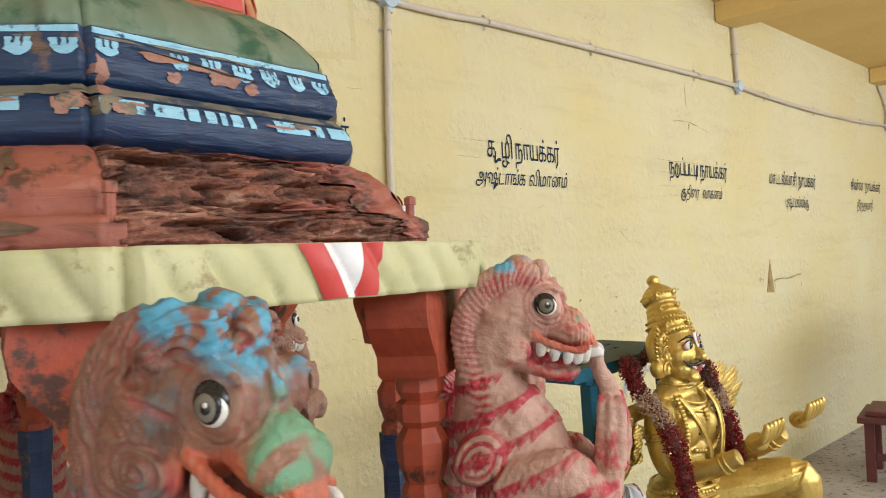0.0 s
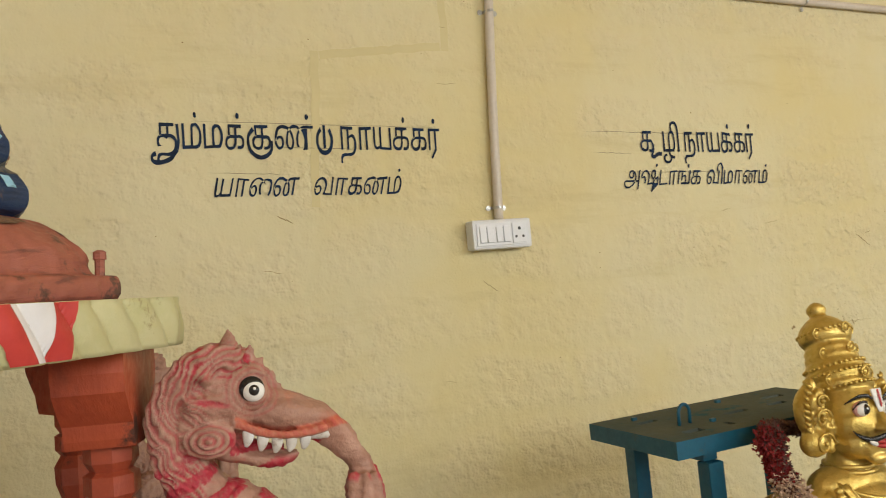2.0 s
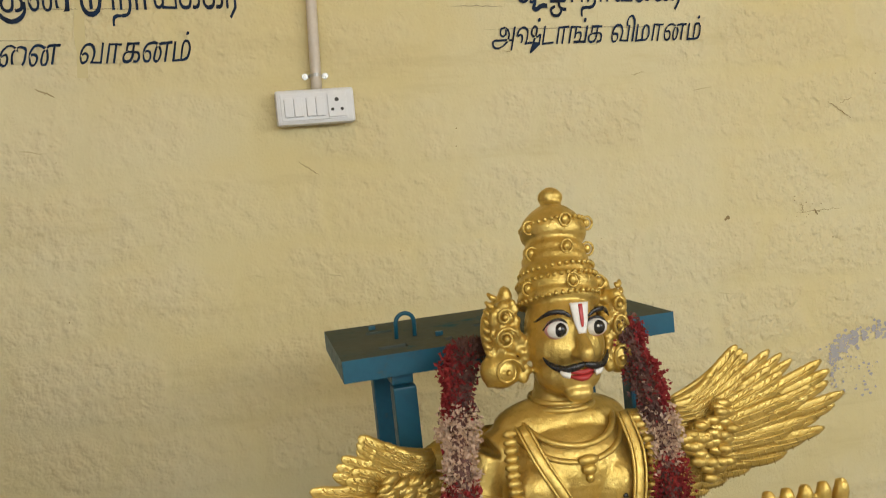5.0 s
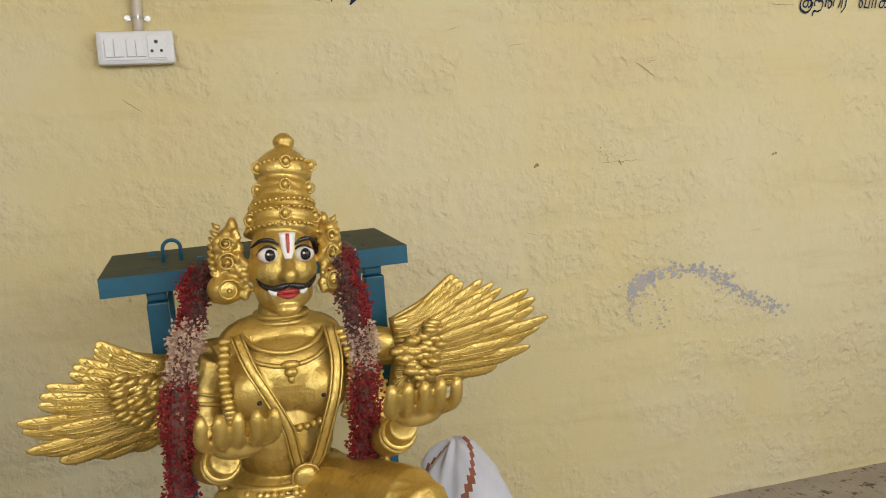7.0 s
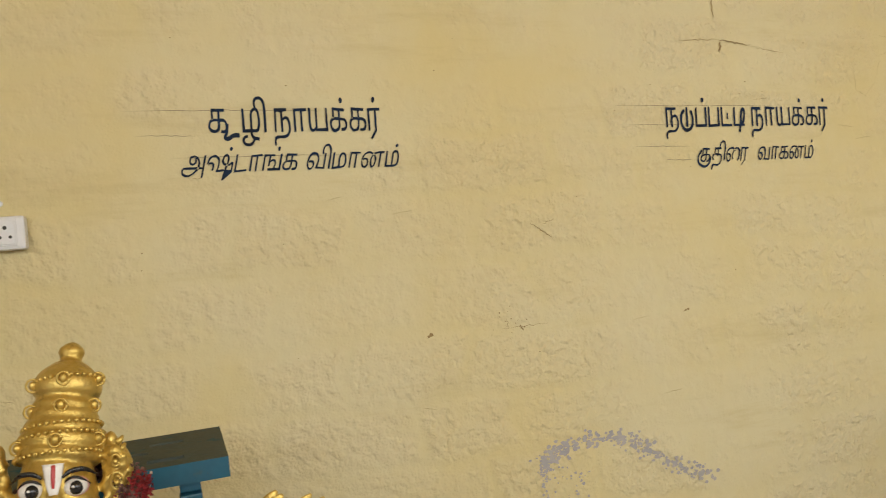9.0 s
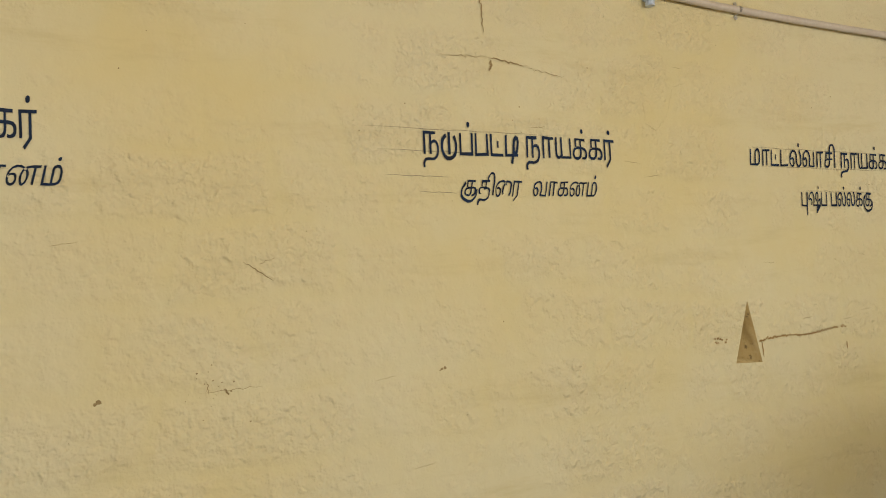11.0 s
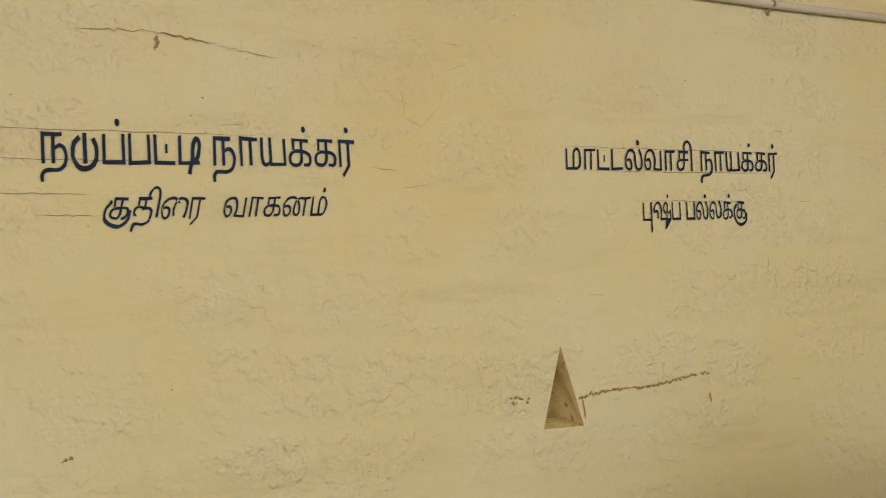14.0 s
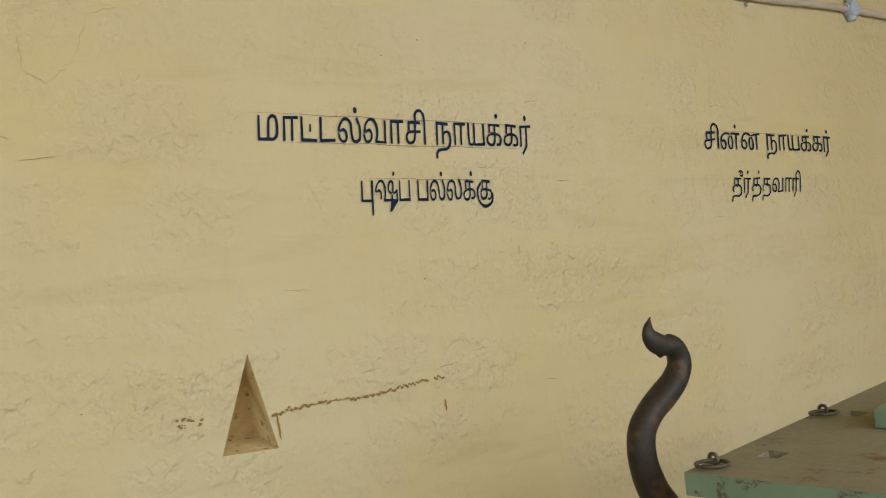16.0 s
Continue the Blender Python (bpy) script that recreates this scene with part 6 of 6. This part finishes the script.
    for zz, rr in ((0.742, 0.098), (0.728, 0.104), (0.712, 0.108)):
        ring_round(bm, (1.402, 1.150, zz), rr, rr * 0.83, 0.0062, 0, math.tau)
    ring_round(bm, (1.402, 1.150, 0.735), 0.106, 0.088, 0.005, math.pi, math.tau, 0, 30, 0, 24)
    for path in (arms[0][0], arms[1][0]):
        for f in (0.22, 0.27, 0.86, 0.90):
            p = smooth_path(path, 101)
            a, b = p[int(f * 100)], p[int(f * 100) + 2]
            lathe(bm, a[:3], b[:3], [(0, a[3] + 0.001), (0.2, a[3] + 0.0045), (0.8, a[3] + 0.0045), (1, a[3] + 0.001)], 16)
    # scrolls and leaf fringe on the ear ornaments
    for s, ex, k2 in ((-1, 1.350, 1.0), (1, 1.490, 0.62)):
        for dz, rr in ((1.052, 0.021), (1.098, 0.017), (1.128, 0.012)):
            cx = ex + s * 0.017 * k2
            coil = [(cx + rr * k2 * (1 - 0.045 * q) * math.cos(q * 0.62), 1.141 + 0.0008 * q, dz + rr * (1 - 0.045 * q) * math.sin(q * 0.62), 0.0026) for q in range(19)]
            tube(bm, coil, 0, 6)
            ball(bm, (cx, 1.143, dz), (0.0045, 0.005, 0.0045), seg=8)
        for q in range(11):
            h = q / 10
            x0 = ex + s * (0.030 + 0.012 * math.sin(h * 3.0)) * k2
            tube(bm, [(x0 - s * 0.006, 1.160, 1.040 + 0.112 * h, 0.0050), (x0 - s * 0.001, 1.158, 1.043 + 0.112 * h, 0.0044), (x0 + s * 0.003 * k2, 1.162, 1.048 + 0.112 * h, 0.0020)], 6, 6)
    # skirt folds under the belt
    for k in range(13):
        a = math.pi + math.pi * k / 12
        tube(bm, [(1.402 + 0.104 * math.cos(a), 1.150 + 0.086 * math.sin(a), 0.712, 0.008), (1.402 + 0.118 * math.cos(a), 1.150 + 0.100 * math.sin(a), 0.66, 0.010), (1.402 + 0.116 * math.cos(a), 1.150 + 0.100 * math.sin(a), 0.60, 0.006)], 8, 8)
    for x in (1.362, 1.462):
        ball(bm, (x, 1.076, 0.884), (0.0038, 0.0025, 0.0038), seg=8, mi=2)
    # wings
    tube(bm, [(1.46, 1.225, 0.930, 0.024), (1.53, 1.235, 0.925, 0.026), (1.59, 1.222, 0.912, 0.036), (1.63, 1.218, 0.905, 0.026)], 12, 12, (0.6, 1.0), (0, 1, 0))
    tube(bm, [(1.36, 1.225, 0.935, 0.024), (1.30, 1.235, 0.930, 0.026), (1.248, 1.222, 0.915, 0.034), (1.218, 1.218, 0.897, 0.025)], 12, 12, (0.6, 1.0), (0, 1, 0))
    wing(bm, (1.592, 1.222, 0.912), 1, 0, 19, 0.146, 0.162, -60, 31, 0.1)
    wing(bm, (1.252, 1.222, 0.910), -1, -20, 22, 0.120, 0.125, -70, 18, 0.45)
    # painted face
    for s, ex, ez in ((-1, 1.3950, 1.109), (1, 1.4500, 1.107)):
        ball(bm, (ex, 1.1170, ez), (0.0176, 0.0116, 0.0140), seg=18, mi=5)
        ball(bm, (ex, 1.1148, ez), (0.0164, 0.0112, 0.0126), seg=18, mi=1)
        ball(bm, (ex + 0.001, 1.1100, ez), (0.0100, 0.0090, 0.0100), seg=16, mi=2)
        # catchlight of the eye, put in as a small white bead
        ball(bm, (ex - 0.002, 1.1013, ez + 0.003), (0.0020, 0.001, 0.0020), seg=8, mi=1)
        tube(bm, [(ex - 0.0190, 1.1190, ez, 0.0010), (ex - 0.009, 1.1110, ez + 0.0122, 0.0018), (ex + 0.004, 1.1088, ez + 0.0135, 0.0020), (ex + 0.0190, 1.1160, ez + 0.001, 0.0010)], 12, 6, mi=2)
        tube(bm, [(ex - s * 0.015, 1.1030, ez + 0.0170, 0.0018), (ex - s * 0.004, 1.1045, ez + 0.0240, 0.0034), (ex + s * 0.012, 1.1115, ez + 0.0230, 0.0034), (ex + s * 0.027, 1.1290, ez + 0.0100, 0.0012)], 16, 8, (0.6, 1.0), (0, 1, 0), 2)
        tube(bm, [(1.421, 1.0920, 1.0635, 0.0034), (1.421 + s * 0.013, 1.0930, 1.0600, 0.0052), (1.421 + s * 0.028, 1.1010, 1.0575, 0.0052), (1.421 + s * 0.041, 1.1120, 1.0640, 0.0034), (1.421 + s * 0.047, 1.1200, 1.0725, 0.0010)], 18, 8, (0.7, 1.0), (0, 1, 0), 2)
        tube(bm, [(1.420 + s * 0.018, 1.0975, 1.0490, 0.0044), (1.420 + s * 0.025, 1.0985, 1.0515, 0.0044), (1.420 + s * 0.030, 1.1005, 1.0560, 0.0016)], 8, 8, mi=1)
    tube(bm, [(1.397, 1.1060, 1.0515, 0.0012), (1.409, 1.0985, 1.0530, 0.0034), (1.420, 1.0965, 1.0515, 0.0036), (1.431, 1.0985, 1.0530, 0.0034), (1.443, 1.1060, 1.0515, 0.0012)], 16, 8, mi=4)
    tube(bm, [(1.400, 1.1060, 1.0475, 0.0012), (1.420, 1.0955, 1.0440, 0.0044), (1.440, 1.1060, 1.0475, 0.0012)], 12, 8, mi=4)
    tube(bm, [(1.4235, 1.0985, 1.1030, 0.0055), (1.4238, 1.1020, 1.1180, 0.0098), (1.4245, 1.1080, 1.1430, 0.0138)], 12, 12, (0.30, 1.0), (0, 1, 0), 1)
    tube(bm, [(1.4238, 1.0970, 1.1120, 0.0016), (1.4240, 1.0985, 1.1220, 0.0026), (1.4248, 1.1040, 1.1420, 0.0030)], 10, 8, (0.4, 1.0), (0, 1, 0), 4)
    me = mesh_from(bm, "golden_statue", [GOLD, EYEW, BLACK, TOOTH, REDP, EYEP])
    me.shade_smooth()
    ob = new("golden_statue", me)
    ob.location = (0.006, -0.010, -0.003)
    tagged(ob, "gold-painted kneeling winged statue with a tall crown and moustache", "statue")


golden_statue()
bm = bmesh.new()
box(bm, 1.15, 1.68, 0.80, 1.29, 0.0, 0.36, 0.006)
PED = thing("pedestal", "brown wooden pedestal under the gilded statue", "pedestal")
part("block", bm, PLAINWOOD, PED)
bm = bmesh.new()
box(bm, 1.13, 1.70, 0.78, 1.30, 0.361, 0.42, 0.008)
part("slab", bm, MAROON, PED)


# ---- the dried flower garland round its neck ----
def garland():
    rnd = random.Random(21)
    sides = (smooth_path([(1.42, 1.262, 1.050), (1.345, 1.258, 1.062), (1.300, 1.226, 1.066), (1.285, 1.206, 1.028), (1.274, 1.172, 0.985), (1.256, 1.112, 0.938), (1.246, 1.062, 0.855), (1.244, 1.040, 0.755), (1.262, 1.030, 0.62)], 200),
             smooth_path([(1.42, 1.262, 1.050), (1.478, 1.240, 1.092), (1.516, 1.172, 1.092), (1.532, 1.130, 1.035), (1.538, 1.100, 0.965), (1.536, 1.070, 0.895), (1.527, 1.048, 0.815), (1.517, 1.036, 0.740), (1.508, 1.030, 0.62)], 200))
    verts, faces, slots = [], [], []
    for s, line in enumerate(sides):
        for k in range(9500):
            i = rnd.randrange(200)
            f = i / 199
            c = Vector(line[i])
            rad = 0.032 * (0.80 + 0.42 * nz(f * 16, s, 2.2)) * (0.6 if f < 0.25 else 1)
            out = Vector((rnd.gauss(0, 1), rnd.gauss(0, 1), rnd.gauss(0, 0.6))).normalized()
            root = c + out * rad * rnd.uniform(0.45, 1.0)
            length, w = rnd.uniform(0.004, 0.008), rnd.uniform(0.0020, 0.0040)
            d = (out + Vector((rnd.gauss(0, 0.5), rnd.gauss(0, 0.5), rnd.gauss(0, 0.5)))).normalized()
            side = d.cross(Vector((rnd.gauss(0, 1), rnd.gauss(0, 1), rnd.gauss(0, 1)))).normalized()
            nrm = d.cross(side)
            b = len(verts)
            verts += [root, root + d * length * 0.5 + side * w, root + d * length + nrm * 0.003, root + d * length * 0.5 - side * w, root + d * length * 0.45 + nrm * 0.0018]
            faces += [(b, b + 1, b + 4), (b + 1, b + 2, b + 4), (b + 2, b + 3, b + 4), (b + 3, b, b + 4)]
            inner = (c.x - 1.4) * out.x < 0
            zone = 2 if f < 0.27 else 0 if f < (0.50 if s == 0 else 0.48) else 1 if f < (0.66 if s == 0 else 0.59) else 0
            if inner and 0.25 < f < 0.50 and rnd.random() < 0.8:
                zone = 2
            if rnd.random() < 0.03:
                zone = rnd.randrange(3)
            slots += [zone] * 4
    me = bpy.data.meshes.new("garland")
    me.from_pydata(verts, [], faces)
    for m in (BLOOM_R, BLOOM_C, BLOOM_B):
        me.materials.append(m)
    me.polygons.foreach_set("material_index", slots)
    root = new("garland", me)
    tagged(root, "dried garland of crimson, cream and brown petals", "garland")
    for line in sides:
        bm = bmesh.new()
        tube(bm, [(*p, 0.014) for p in line[::6]], 0, 8)
        part("cord", bm, BLOOM_B, root)


garland()
